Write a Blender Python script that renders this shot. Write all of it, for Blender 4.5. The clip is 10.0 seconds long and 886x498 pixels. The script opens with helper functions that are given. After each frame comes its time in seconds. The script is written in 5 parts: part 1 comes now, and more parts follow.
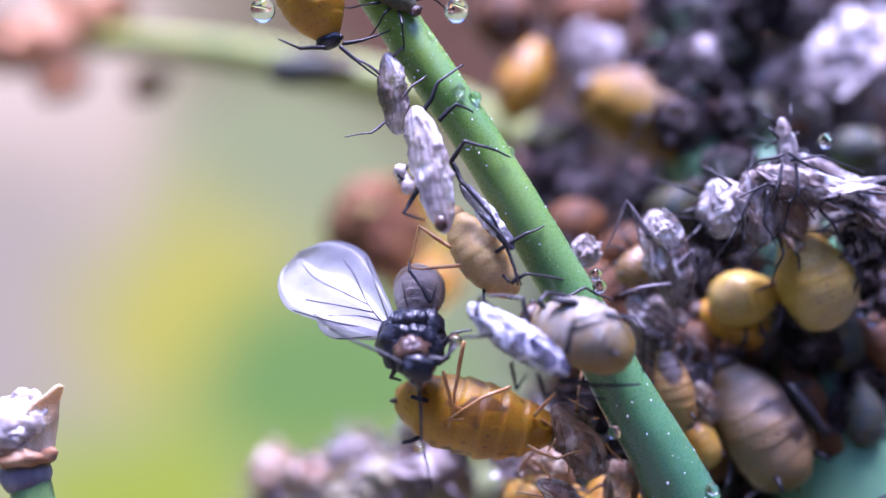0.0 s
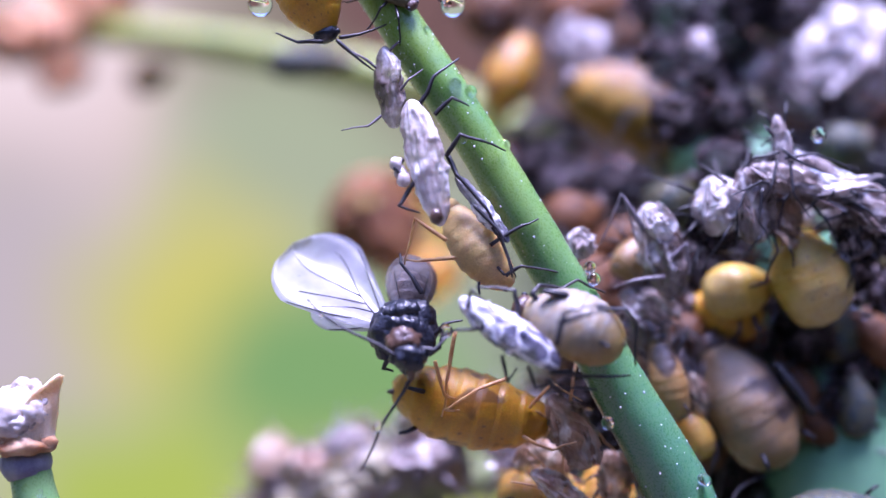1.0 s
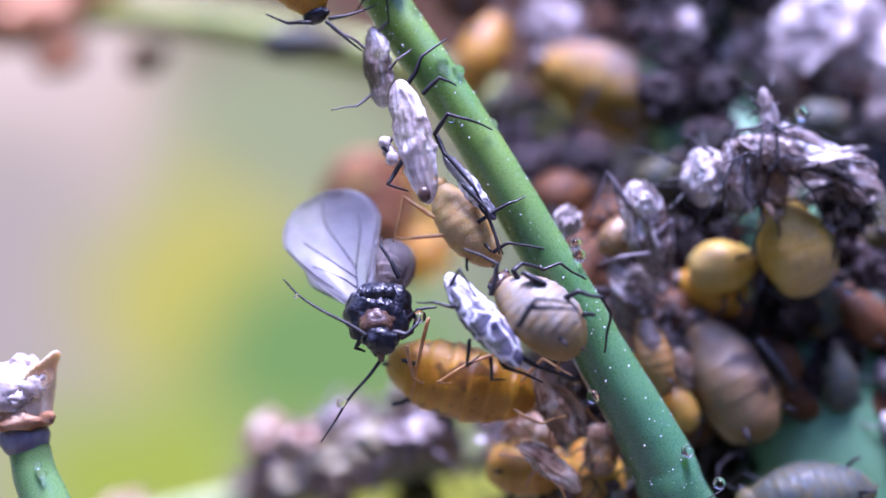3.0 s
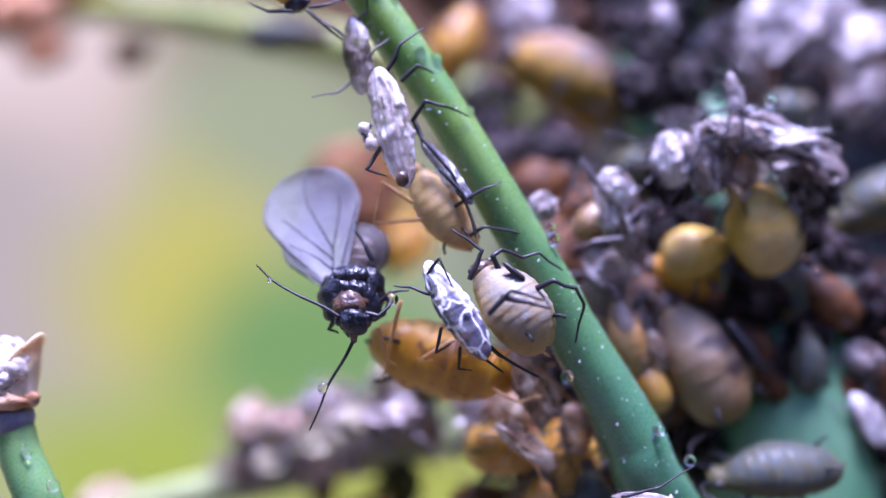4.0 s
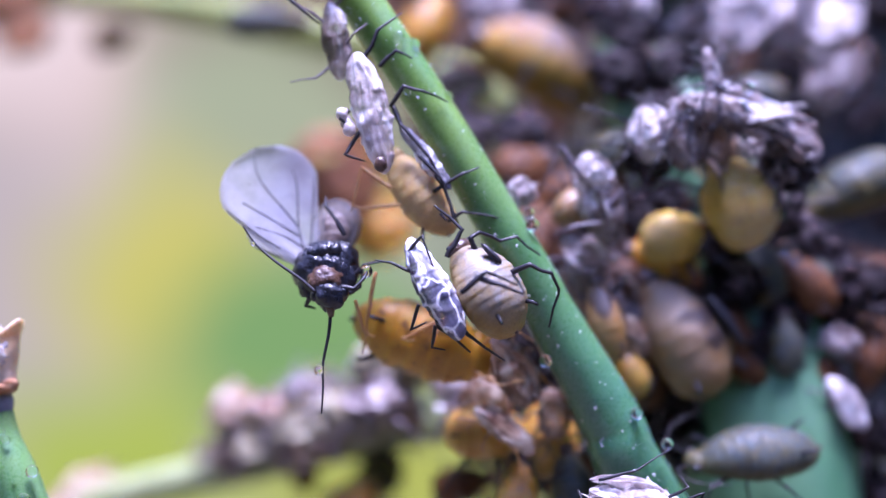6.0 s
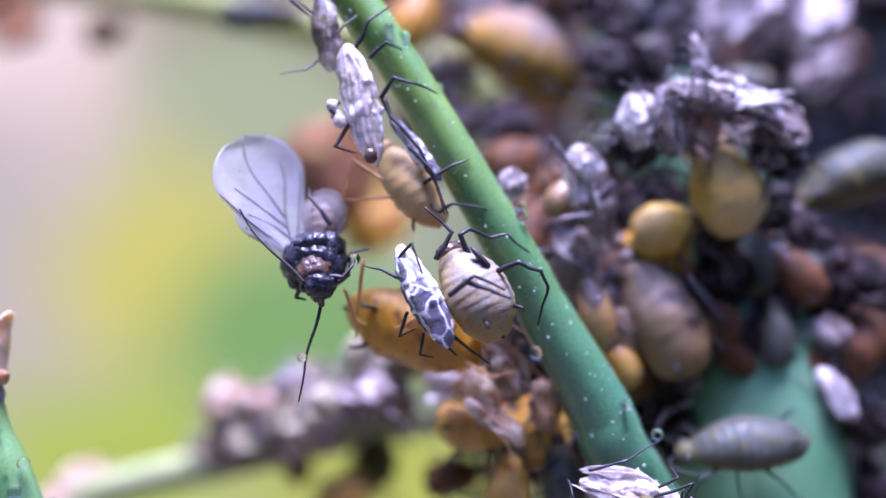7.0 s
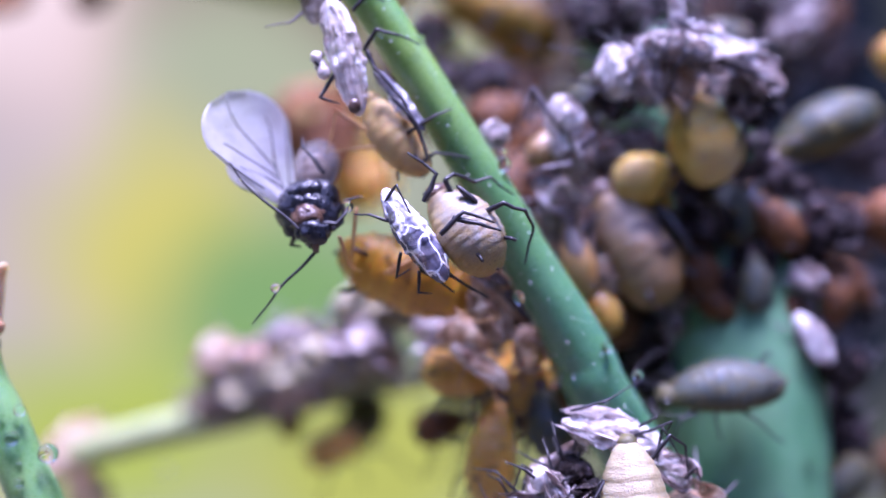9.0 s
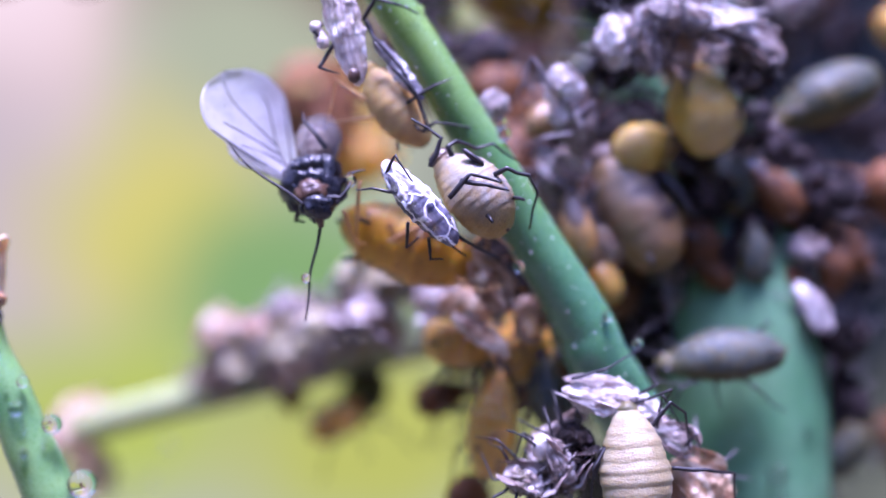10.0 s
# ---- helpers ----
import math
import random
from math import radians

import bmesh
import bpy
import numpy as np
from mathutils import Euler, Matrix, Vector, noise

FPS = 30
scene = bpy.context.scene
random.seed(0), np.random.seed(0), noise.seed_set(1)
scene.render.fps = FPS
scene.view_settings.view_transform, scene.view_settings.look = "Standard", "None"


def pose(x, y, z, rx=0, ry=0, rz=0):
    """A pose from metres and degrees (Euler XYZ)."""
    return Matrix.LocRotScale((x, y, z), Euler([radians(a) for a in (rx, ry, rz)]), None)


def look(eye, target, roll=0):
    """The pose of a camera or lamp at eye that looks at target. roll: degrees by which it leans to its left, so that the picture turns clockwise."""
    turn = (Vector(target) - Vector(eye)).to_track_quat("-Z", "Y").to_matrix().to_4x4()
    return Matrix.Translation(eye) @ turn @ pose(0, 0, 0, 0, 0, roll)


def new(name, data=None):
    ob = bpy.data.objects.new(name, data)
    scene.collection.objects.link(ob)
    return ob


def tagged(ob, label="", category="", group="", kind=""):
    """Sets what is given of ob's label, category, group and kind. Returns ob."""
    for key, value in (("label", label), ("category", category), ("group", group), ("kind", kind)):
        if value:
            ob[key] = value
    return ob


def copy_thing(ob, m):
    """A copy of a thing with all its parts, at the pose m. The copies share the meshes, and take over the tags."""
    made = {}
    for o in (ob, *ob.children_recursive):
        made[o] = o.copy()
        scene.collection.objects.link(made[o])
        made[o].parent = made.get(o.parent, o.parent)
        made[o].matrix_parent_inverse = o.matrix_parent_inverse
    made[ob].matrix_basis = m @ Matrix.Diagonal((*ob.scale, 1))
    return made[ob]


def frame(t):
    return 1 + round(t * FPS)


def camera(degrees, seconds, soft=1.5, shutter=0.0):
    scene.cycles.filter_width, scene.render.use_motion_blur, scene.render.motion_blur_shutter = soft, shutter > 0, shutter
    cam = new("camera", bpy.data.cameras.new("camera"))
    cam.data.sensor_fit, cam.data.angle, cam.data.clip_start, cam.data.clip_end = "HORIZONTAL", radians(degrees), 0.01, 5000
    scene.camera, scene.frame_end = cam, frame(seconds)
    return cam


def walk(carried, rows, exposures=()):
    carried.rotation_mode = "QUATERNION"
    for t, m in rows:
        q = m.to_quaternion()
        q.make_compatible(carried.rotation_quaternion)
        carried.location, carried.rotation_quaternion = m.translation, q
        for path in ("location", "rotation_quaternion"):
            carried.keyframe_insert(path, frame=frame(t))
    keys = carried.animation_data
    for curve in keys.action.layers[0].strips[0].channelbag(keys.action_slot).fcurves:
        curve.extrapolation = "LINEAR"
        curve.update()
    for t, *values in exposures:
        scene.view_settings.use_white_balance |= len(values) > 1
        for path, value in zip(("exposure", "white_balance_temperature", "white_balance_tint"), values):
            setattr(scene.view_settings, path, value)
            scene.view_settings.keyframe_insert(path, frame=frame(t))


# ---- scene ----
# All sizes below are in millimetres; U turns them into metres.
U = 0.001


def mm_look(eye, target, roll):
    return look([v * U for v in eye], [v * U for v in target], roll)


cam = camera(48.0, 10.0)
cam.data.dof.use_dof = True
cam.data.dof.focus_distance = 15.45 * U
cam.data.dof.aperture_fstop = 34.0
walk(cam, [
    (0.0, mm_look((0.100, -15.086, -1.454), (-0.581, 9.764, 1.193), 0.370)),
    (0.5, mm_look((0.167, -15.173, -1.412), (-0.548, 9.682, 1.178), 0.472)),
    (1.0, mm_look((0.220, -15.233, -1.464), (-0.536, 9.635, 0.986), 0.514)),
    (1.5, mm_look((0.272, -15.241, -1.440), (-0.550, 9.647, 0.770), 0.512)),
    (2.0, mm_look((0.270, -15.266, -1.554), (-0.545, 9.621, 0.681), 0.491)),
    (2.5, mm_look((0.349, -15.317, -1.498), (-0.547, 9.584, 0.530), 0.363)),
    (4.0, mm_look((0.596, -15.852, -1.854), (0.129, 9.063, 0.155), 0.253)),
    (4.5, mm_look((0.655, -15.854, -1.905), (0.234, 9.063, 0.092), 0.249)),
    (5.0, mm_look((0.655, -15.865, -1.923), (0.364, 9.057, 0.022), 0.175)),
    (5.5, mm_look((0.675, -15.874, -1.917), (0.487, 9.057, -0.072), 0.124)),
    (7.0, mm_look((0.863, -15.905, -1.965), (0.762, 9.045, -0.374), 0.004)),
    (7.5, mm_look((0.856, -15.901, -2.062), (0.846, 9.049, -0.495), -0.089)),
    (8.0, mm_look((0.956, -15.868, -2.040), (0.829, 9.097, -0.736), -0.152)),
    (8.5, mm_look((1.054, -16.048, -2.166), (0.922, 8.929, -1.099), -0.275)),
    (9.0, mm_look((1.013, -16.251, -2.432), (1.076, 8.730, -1.460), -0.625)),
    (9.5, mm_look((1.065, -16.400, -2.442), (1.124, 8.581, -1.480), -0.764)),
    (10.0, mm_look((0.997, -16.279, -2.628), (1.063, 8.716, -2.118), -0.939)),
], exposures=[(0.0, 1.46, 5000, 49), (2.5, 1.41, 5000, 49), (5.0, 1.36, 5000, 49), (7.5, 1.53, 5000, 50), (10.0, 1.53, 5000, 55)])

# ---- world and sun ----
world = bpy.data.worlds.new("sky")
scene.world = world
world.use_nodes = True
wn = world.node_tree.nodes
sky = wn.new("ShaderNodeTexSky")
sky.sky_type, sky.sun_disc = "NISHITA", False
sky.sun_elevation, sky.sun_rotation = radians(76), radians(170)
world.node_tree.links.new(sky.outputs["Color"], wn["Background"].inputs["Color"])
wn["Background"].inputs["Strength"].default_value = 0.17
sun = new("sun", bpy.data.lights.new("sun", "SUN"))
sun.data.energy, sun.data.angle, sun.data.color = 5.0, radians(22), (1.0, 0.95, 0.88)
sun.matrix_world = look((0.04, -0.24, 0.97), (0, 0, 0))

# ---- materials ----


def graph(name):
    m = bpy.data.materials.new(name)
    m.use_nodes = True
    nt = m.node_tree
    return m, nt, nt.nodes["Principled BSDF"], nt.links


def coords(nt, scale=1000.0):
    tc, info = nt.nodes.new("ShaderNodeTexCoord"), nt.nodes.new("ShaderNodeObjectInfo")
    mp = nt.nodes.new("ShaderNodeMapping")
    mp.inputs["Scale"].default_value = (scale,) * 3
    mul = nt.nodes.new("ShaderNodeMath")
    mul.operation, mul.inputs[1].default_value = "MULTIPLY", 40.0
    nt.links.new(info.outputs["Random"], mul.inputs[0])
    nt.links.new(mul.outputs[0], mp.inputs["Location"])
    nt.links.new(tc.outputs["Object"], mp.inputs["Vector"])
    return mp.outputs["Vector"], tc


def tex_noise(nt, vec, scale, detail=4.0, rough=0.55):
    n = nt.nodes.new("ShaderNodeTexNoise")
    n.inputs["Scale"].default_value, n.inputs["Detail"].default_value, n.inputs["Roughness"].default_value = scale, detail, rough
    nt.links.new(vec, n.inputs["Vector"])
    return n.outputs["Fac"]


def fraction(nt, name, times):
    """Where a place lies within its ring (or within its dotted row) of a body, 0 to 1."""
    at, mul, fr = nt.nodes.new("ShaderNodeAttribute"), nt.nodes.new("ShaderNodeMath"), nt.nodes.new("ShaderNodeMath")
    at.attribute_name = name
    mul.operation, mul.inputs[1].default_value, fr.operation = "MULTIPLY", times, "FRACT"
    nt.links.new(at.outputs["Fac"], mul.inputs[0])
    nt.links.new(mul.outputs[0], fr.inputs[0])
    return fr.outputs[0]


def ramp(nt, fac, stops):
    r = nt.nodes.new("ShaderNodeValToRGB")
    while len(r.color_ramp.elements) < len(stops):
        r.color_ramp.elements.new(0.5)
    for e, (p, c) in zip(r.color_ramp.elements, stops):
        e.position, e.color = p, (*c, 1)
    nt.links.new(fac, r.inputs["Fac"])
    return r.outputs["Color"]


def mix(nt, fac, a, b, mode="MIX"):
    m = nt.nodes.new("ShaderNodeMix")
    m.data_type, m.blend_type = "RGBA", mode
    for k, v in ((0, fac), (6, a), (7, b)):
        if isinstance(v, (int, float)):
            m.inputs[k].default_value = v
        elif isinstance(v, tuple):
            m.inputs[k].default_value = (*v, 1)
        else:
            nt.links.new(v, m.inputs[k])
    return m.outputs[2]


def bump(nt, b, height, strength, dist):
    bp = nt.nodes.new("ShaderNodeBump")
    bp.inputs["Strength"].default_value, bp.inputs["Distance"].default_value = strength, dist * U
    nt.links.new(height, bp.inputs["Height"])
    nt.links.new(bp.outputs["Normal"], b.inputs["Normal"])


def surface(name, c1, c2, scale=3.0, rough=0.45, relief=0.02, sss=0.0, radius=(0.4, 0.25, 0.1), wax=None, coat=0.0, spots=None, fine=30.0, bands=0.0, dots=0.5, lower=None, gloss=0.5, grain=0.35):
    """A mottled surface: two colours at one scale, fine grain in relief and gloss, and bloom of wax on the back where given."""
    m, nt, b, ln = graph(name)
    vec, tc = coords(nt)
    big, small = tex_noise(nt, vec, scale), tex_noise(nt, vec, fine, 3.0)
    col = ramp(nt, big, [(0.36, c1), (0.64, c2)])
    # Colour passes into a second one between two heights, where given.
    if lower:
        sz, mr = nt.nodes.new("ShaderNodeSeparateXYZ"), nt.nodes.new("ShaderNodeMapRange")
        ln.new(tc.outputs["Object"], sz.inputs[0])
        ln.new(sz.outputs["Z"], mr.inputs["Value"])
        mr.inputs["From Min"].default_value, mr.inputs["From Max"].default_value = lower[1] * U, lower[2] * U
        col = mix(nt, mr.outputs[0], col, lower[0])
    if wax:
        sep = nt.nodes.new("ShaderNodeSeparateXYZ")
        ln.new(tc.outputs["Object"], sep.inputs[0])
        up = nt.nodes.new("ShaderNodeMapRange")
        up.inputs["From Min"].default_value, up.inputs["From Max"].default_value = wax[1] * U, wax[2] * U
        lean = nt.nodes.new("ShaderNodeMath")
        lean.operation, lean.inputs[1].default_value = "MULTIPLY_ADD", wax[3] if len(wax) > 3 else 0.0
        ln.new(sep.outputs["X"], lean.inputs[0])
        ln.new(sep.outputs["Z"], lean.inputs[2])
        ln.new(lean.outputs[0], up.inputs["Value"])
        mul = nt.nodes.new("ShaderNodeMath")
        mul.operation = "MULTIPLY"
        ln.new(up.outputs[0], mul.inputs[0])
        ln.new(ramp(nt, tex_noise(nt, vec, scale * 2.2), [(0.3, (0.35,) * 3), (0.65, (1,) * 3)]), mul.inputs[1])
        col = mix(nt, mul.outputs[0], col, wax[0])
    if spots:
        sp = ramp(nt, tex_noise(nt, vec, spots[1], 1.0), [(0.62, (0, 0, 0)), (0.68, (1, 1, 1))])
        col = mix(nt, sp, col, spots[0])
    col = mix(nt, grain, col, ramp(nt, small, [(0.3, (0.55,) * 3), (0.7, (1.25,) * 3)]), "MULTIPLY")
    relief_in = small
    if bands:
        wr = nt.nodes.new("ShaderNodeMapping")
        wr.inputs["Scale"].default_value = (3.2, 0.9, 0.9)
        ln.new(vec, wr.inputs["Vector"])
        relief_in = mix(nt, 0.6, small, tex_noise(nt, wr.outputs["Vector"], 4.5, 4.0, 0.6))
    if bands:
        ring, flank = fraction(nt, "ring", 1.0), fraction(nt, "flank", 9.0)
        # Each ring is paler along its raised edge and darker in the groove.
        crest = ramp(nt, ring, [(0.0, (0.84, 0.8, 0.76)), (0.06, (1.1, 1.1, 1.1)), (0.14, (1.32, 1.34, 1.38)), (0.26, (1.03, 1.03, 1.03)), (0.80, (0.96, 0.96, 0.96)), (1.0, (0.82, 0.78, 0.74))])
        patchy = ramp(nt, tex_noise(nt, vec, 2.6), [(0.35, (0.25 * bands,) * 3), (0.6, (bands,) * 3)])
        col = mix(nt, patchy, col, crest, "MULTIPLY")
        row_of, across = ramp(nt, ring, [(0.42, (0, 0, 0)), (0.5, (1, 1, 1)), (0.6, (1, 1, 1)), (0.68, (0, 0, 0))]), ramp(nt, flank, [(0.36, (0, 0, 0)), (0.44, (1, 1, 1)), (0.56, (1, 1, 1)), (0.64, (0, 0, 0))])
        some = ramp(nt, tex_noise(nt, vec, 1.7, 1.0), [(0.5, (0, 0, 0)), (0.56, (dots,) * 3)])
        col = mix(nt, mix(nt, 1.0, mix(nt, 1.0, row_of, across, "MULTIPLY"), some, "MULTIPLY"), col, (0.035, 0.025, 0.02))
    ln.new(col, b.inputs["Base Color"])
    ln.new(ramp(nt, small, [(0.3, (max(rough - 0.12, 0.03),) * 3), (0.7, (rough + 0.15,) * 3)]), b.inputs["Roughness"])
    b.inputs["Subsurface Weight"].default_value = sss
    b.inputs["Subsurface Radius"].default_value = radius
    b.inputs["Subsurface Scale"].default_value = 0.5 * U
    b.inputs["Coat Weight"].default_value = coat
    b.inputs["Coat Roughness"].default_value = 0.12
    b.inputs["Specular IOR Level"].default_value = gloss
    bump(nt, b, relief_in, 0.8, relief * (3.0 if bands else 1.0))
    return m


def shell(name, low, high, crease, cell=3.5, rough=0.42, alpha=0.9, full=False, side=False, coat=0.25, gloss=0.5):
    """Shed skin: a thin wet film with pale creases that run along it between sunken darker panels."""
    m, nt, b, ln = graph(name)
    vec, _ = coords(nt)
    st = nt.nodes.new("ShaderNodeMapping")
    st.inputs["Scale"].default_value = (0.62, 1.15, 1.0)
    ln.new(vec, st.inputs["Vector"])
    v = nt.nodes.new("ShaderNodeTexVoronoi")
    v.feature = "DISTANCE_TO_EDGE"
    v.inputs["Scale"].default_value = cell
    warp = nt.nodes.new("ShaderNodeMix")
    warp.data_type = "VECTOR"
    warp.inputs[0].default_value = 0.3
    n3 = nt.nodes.new("ShaderNodeTexNoise")
    n3.inputs["Scale"].default_value, n3.inputs["Detail"].default_value = 2.2, 4.0
    ln.new(vec, n3.inputs["Vector"])
    ln.new(st.outputs["Vector"], warp.inputs[4])
    ln.new(n3.outputs["Color"], warp.inputs[5])
    ln.new(warp.outputs[1], v.inputs["Vector"])
    edge = ramp(nt, v.outputs["Distance"], [(0.0, (1,) * 3), (0.035, (0.8,) * 3), (0.10, (0,) * 3)])
    part_edge = mix(nt, ramp(nt, tex_noise(nt, vec, 1.8), [(0.4, (0,) * 3), (0.58, (1,) * 3)]), (0.0, 0.0, 0.0), edge)
    body = ramp(nt, tex_noise(nt, vec, 2.2, 6.0, 0.6), [(0.40, low), (0.66, high)])
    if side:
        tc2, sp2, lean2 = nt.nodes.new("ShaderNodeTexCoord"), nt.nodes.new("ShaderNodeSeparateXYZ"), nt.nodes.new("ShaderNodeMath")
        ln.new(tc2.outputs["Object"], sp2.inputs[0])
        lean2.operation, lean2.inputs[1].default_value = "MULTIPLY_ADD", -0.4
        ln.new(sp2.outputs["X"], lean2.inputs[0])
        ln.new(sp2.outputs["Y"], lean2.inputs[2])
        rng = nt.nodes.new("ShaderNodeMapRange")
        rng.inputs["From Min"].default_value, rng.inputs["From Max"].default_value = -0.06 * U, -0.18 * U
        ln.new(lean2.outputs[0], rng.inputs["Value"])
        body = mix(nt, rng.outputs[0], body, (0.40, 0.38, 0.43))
    ln.new(mix(nt, edge if full else part_edge, body, crease), b.inputs["Base Color"])
    b.inputs["Roughness"].default_value = rough
    b.inputs["Subsurface Weight"].default_value = 0.25
    b.inputs["Subsurface Radius"].default_value = (0.2, 0.16, 0.15)
    b.inputs["Subsurface Scale"].default_value = 0.25 * U
    b.inputs["Coat Weight"].default_value = coat
    b.inputs["Coat Roughness"].default_value = 0.2
    b.inputs["Specular IOR Level"].default_value = gloss
    ln.new(ramp(nt, tex_noise(nt, vec, 2.8, 4.0), [(0.38, (alpha - 0.45,) * 3), (0.58, (alpha,) * 3)]), b.inputs["Alpha"])
    h = mix(nt, 0.35, edge, tex_noise(nt, vec, 9.0, 5.0))
    bump(nt, b, h, 0.9, 0.016)
    return m


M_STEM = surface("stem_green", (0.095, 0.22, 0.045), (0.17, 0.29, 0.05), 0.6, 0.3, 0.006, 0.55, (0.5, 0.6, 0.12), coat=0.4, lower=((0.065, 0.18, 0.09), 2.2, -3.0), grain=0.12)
M_STEM_BUD = surface("bud_stem_green", (0.10, 0.235, 0.085), (0.17, 0.30, 0.10), 0.9, 0.3, 0.006, 0.5, (0.5, 0.6, 0.12), coat=0.4, grain=0.12)
M_STEM_BLUE = surface("stem_blue_green", (0.075, 0.205, 0.095), (0.13, 0.28, 0.145), 0.7, 0.45, 0.010, 0.25, (0.3, 0.5, 0.2), coat=0.15, grain=0.15)
M_STEM_PALE = surface("stem_pale_green", (0.24, 0.29, 0.11), (0.34, 0.38, 0.17), 0.8, 0.5, 0.012, 0.2)
M_STEM_YELLOW = surface("stem_yellow_green", (0.20, 0.26, 0.03), (0.30, 0.33, 0.05), 0.8, 0.5, 0.012, 0.2)
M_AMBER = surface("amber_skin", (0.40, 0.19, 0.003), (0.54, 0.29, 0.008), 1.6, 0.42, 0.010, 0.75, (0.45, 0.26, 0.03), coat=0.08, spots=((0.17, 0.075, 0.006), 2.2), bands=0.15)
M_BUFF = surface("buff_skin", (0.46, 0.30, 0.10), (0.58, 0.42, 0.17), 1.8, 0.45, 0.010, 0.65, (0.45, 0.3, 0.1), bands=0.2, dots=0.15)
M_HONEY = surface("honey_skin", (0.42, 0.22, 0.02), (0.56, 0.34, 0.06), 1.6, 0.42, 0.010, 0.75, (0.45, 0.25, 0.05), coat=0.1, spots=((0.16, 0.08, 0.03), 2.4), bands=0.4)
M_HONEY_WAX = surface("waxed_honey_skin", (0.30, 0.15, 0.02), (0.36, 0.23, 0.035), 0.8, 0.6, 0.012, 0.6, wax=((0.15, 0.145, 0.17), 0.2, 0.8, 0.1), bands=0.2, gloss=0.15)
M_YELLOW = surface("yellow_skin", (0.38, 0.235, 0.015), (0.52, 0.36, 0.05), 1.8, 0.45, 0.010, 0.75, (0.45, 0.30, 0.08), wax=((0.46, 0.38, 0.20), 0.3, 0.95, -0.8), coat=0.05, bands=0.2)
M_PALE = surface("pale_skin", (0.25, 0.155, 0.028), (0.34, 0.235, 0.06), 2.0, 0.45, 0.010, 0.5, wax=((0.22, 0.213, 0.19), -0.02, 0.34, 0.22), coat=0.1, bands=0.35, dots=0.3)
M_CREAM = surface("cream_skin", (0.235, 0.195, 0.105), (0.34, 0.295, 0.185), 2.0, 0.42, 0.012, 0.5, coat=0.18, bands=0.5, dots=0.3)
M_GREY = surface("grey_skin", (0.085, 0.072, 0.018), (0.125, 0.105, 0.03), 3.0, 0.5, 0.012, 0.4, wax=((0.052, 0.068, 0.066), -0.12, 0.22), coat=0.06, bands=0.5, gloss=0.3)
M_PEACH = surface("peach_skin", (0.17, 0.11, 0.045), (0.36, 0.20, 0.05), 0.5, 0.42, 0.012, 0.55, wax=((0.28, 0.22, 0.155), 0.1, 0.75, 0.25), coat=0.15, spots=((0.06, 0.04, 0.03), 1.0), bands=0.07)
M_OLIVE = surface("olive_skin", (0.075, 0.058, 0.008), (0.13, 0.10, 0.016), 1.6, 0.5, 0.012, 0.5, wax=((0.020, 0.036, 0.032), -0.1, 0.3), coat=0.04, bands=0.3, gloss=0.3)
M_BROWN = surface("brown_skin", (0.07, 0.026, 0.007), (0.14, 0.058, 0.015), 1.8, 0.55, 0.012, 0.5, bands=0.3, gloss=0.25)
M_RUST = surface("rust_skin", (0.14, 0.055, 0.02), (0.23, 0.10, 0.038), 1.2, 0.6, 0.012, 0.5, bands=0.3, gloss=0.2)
M_BLACK = surface("black_cuticle", (0.005, 0.006, 0.010), (0.020, 0.021, 0.032), 4.0, 0.36, 0.06, coat=0.3, fine=9.0)
M_TAN_BODY = surface("tan_cuticle", (0.14, 0.10, 0.075), (0.30, 0.235, 0.19), 2.4, 0.4, 0.02, 0.3, coat=0.2, bands=0.4)
M_UMBER = surface("umber_cuticle", (0.04, 0.02, 0.012), (0.10, 0.055, 0.032), 4.0, 0.35, 0.03, coat=0.3, fine=16.0)
M_LEG = surface("dark_leg", (0.006, 0.005, 0.007), (0.018, 0.016, 0.020), 5.0, 0.5, 0.004, coat=0.05)
M_LEG_GREY = surface("grey_leg", (0.07, 0.06, 0.07), (0.18, 0.15, 0.165), 5.0, 0.4, 0.006)
M_LEG_AMBER = surface("amber_leg", (0.30, 0.15, 0.05), (0.5, 0.3, 0.12), 5.0, 0.35, 0.004, 0.3)
M_WHITE_HUSK = shell("white_husk", (0.36, 0.30, 0.28), (0.74, 0.68, 0.66), (0.92, 0.90, 0.90), 2.4)
M_VEIN_HUSK = shell("veined_husk", (0.07, 0.07, 0.10), (0.40, 0.38, 0.42), (0.92, 0.91, 0.95), 3.4, alpha=0.95, full=True)
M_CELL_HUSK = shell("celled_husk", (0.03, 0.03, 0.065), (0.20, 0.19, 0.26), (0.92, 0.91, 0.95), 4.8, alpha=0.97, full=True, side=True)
M_LILAC_HUSK = shell("lilac_husk", (0.105, 0.072, 0.056), (0.35, 0.285, 0.26), (0.66, 0.61, 0.61), 2.2)
M_TAN_HUSK = shell("tan_husk", (0.25, 0.135, 0.075), (0.46, 0.33, 0.20), (0.58, 0.50, 0.38), 2.2)
# Near-black: dark skins, with the colony's deep shade put into the colour.
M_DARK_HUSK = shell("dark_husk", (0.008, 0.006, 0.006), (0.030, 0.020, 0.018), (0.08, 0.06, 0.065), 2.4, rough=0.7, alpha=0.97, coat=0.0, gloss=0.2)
M_DRY = surface("dry_petal", (0.33, 0.14, 0.05), (0.60, 0.40, 0.24), 2.4, 0.55, 0.03, 0.3)
M_BUFF_PETAL = surface("buff_petal", (0.50, 0.33, 0.18), (0.74, 0.60, 0.44), 1.6, 0.5, 0.03, 0.3)
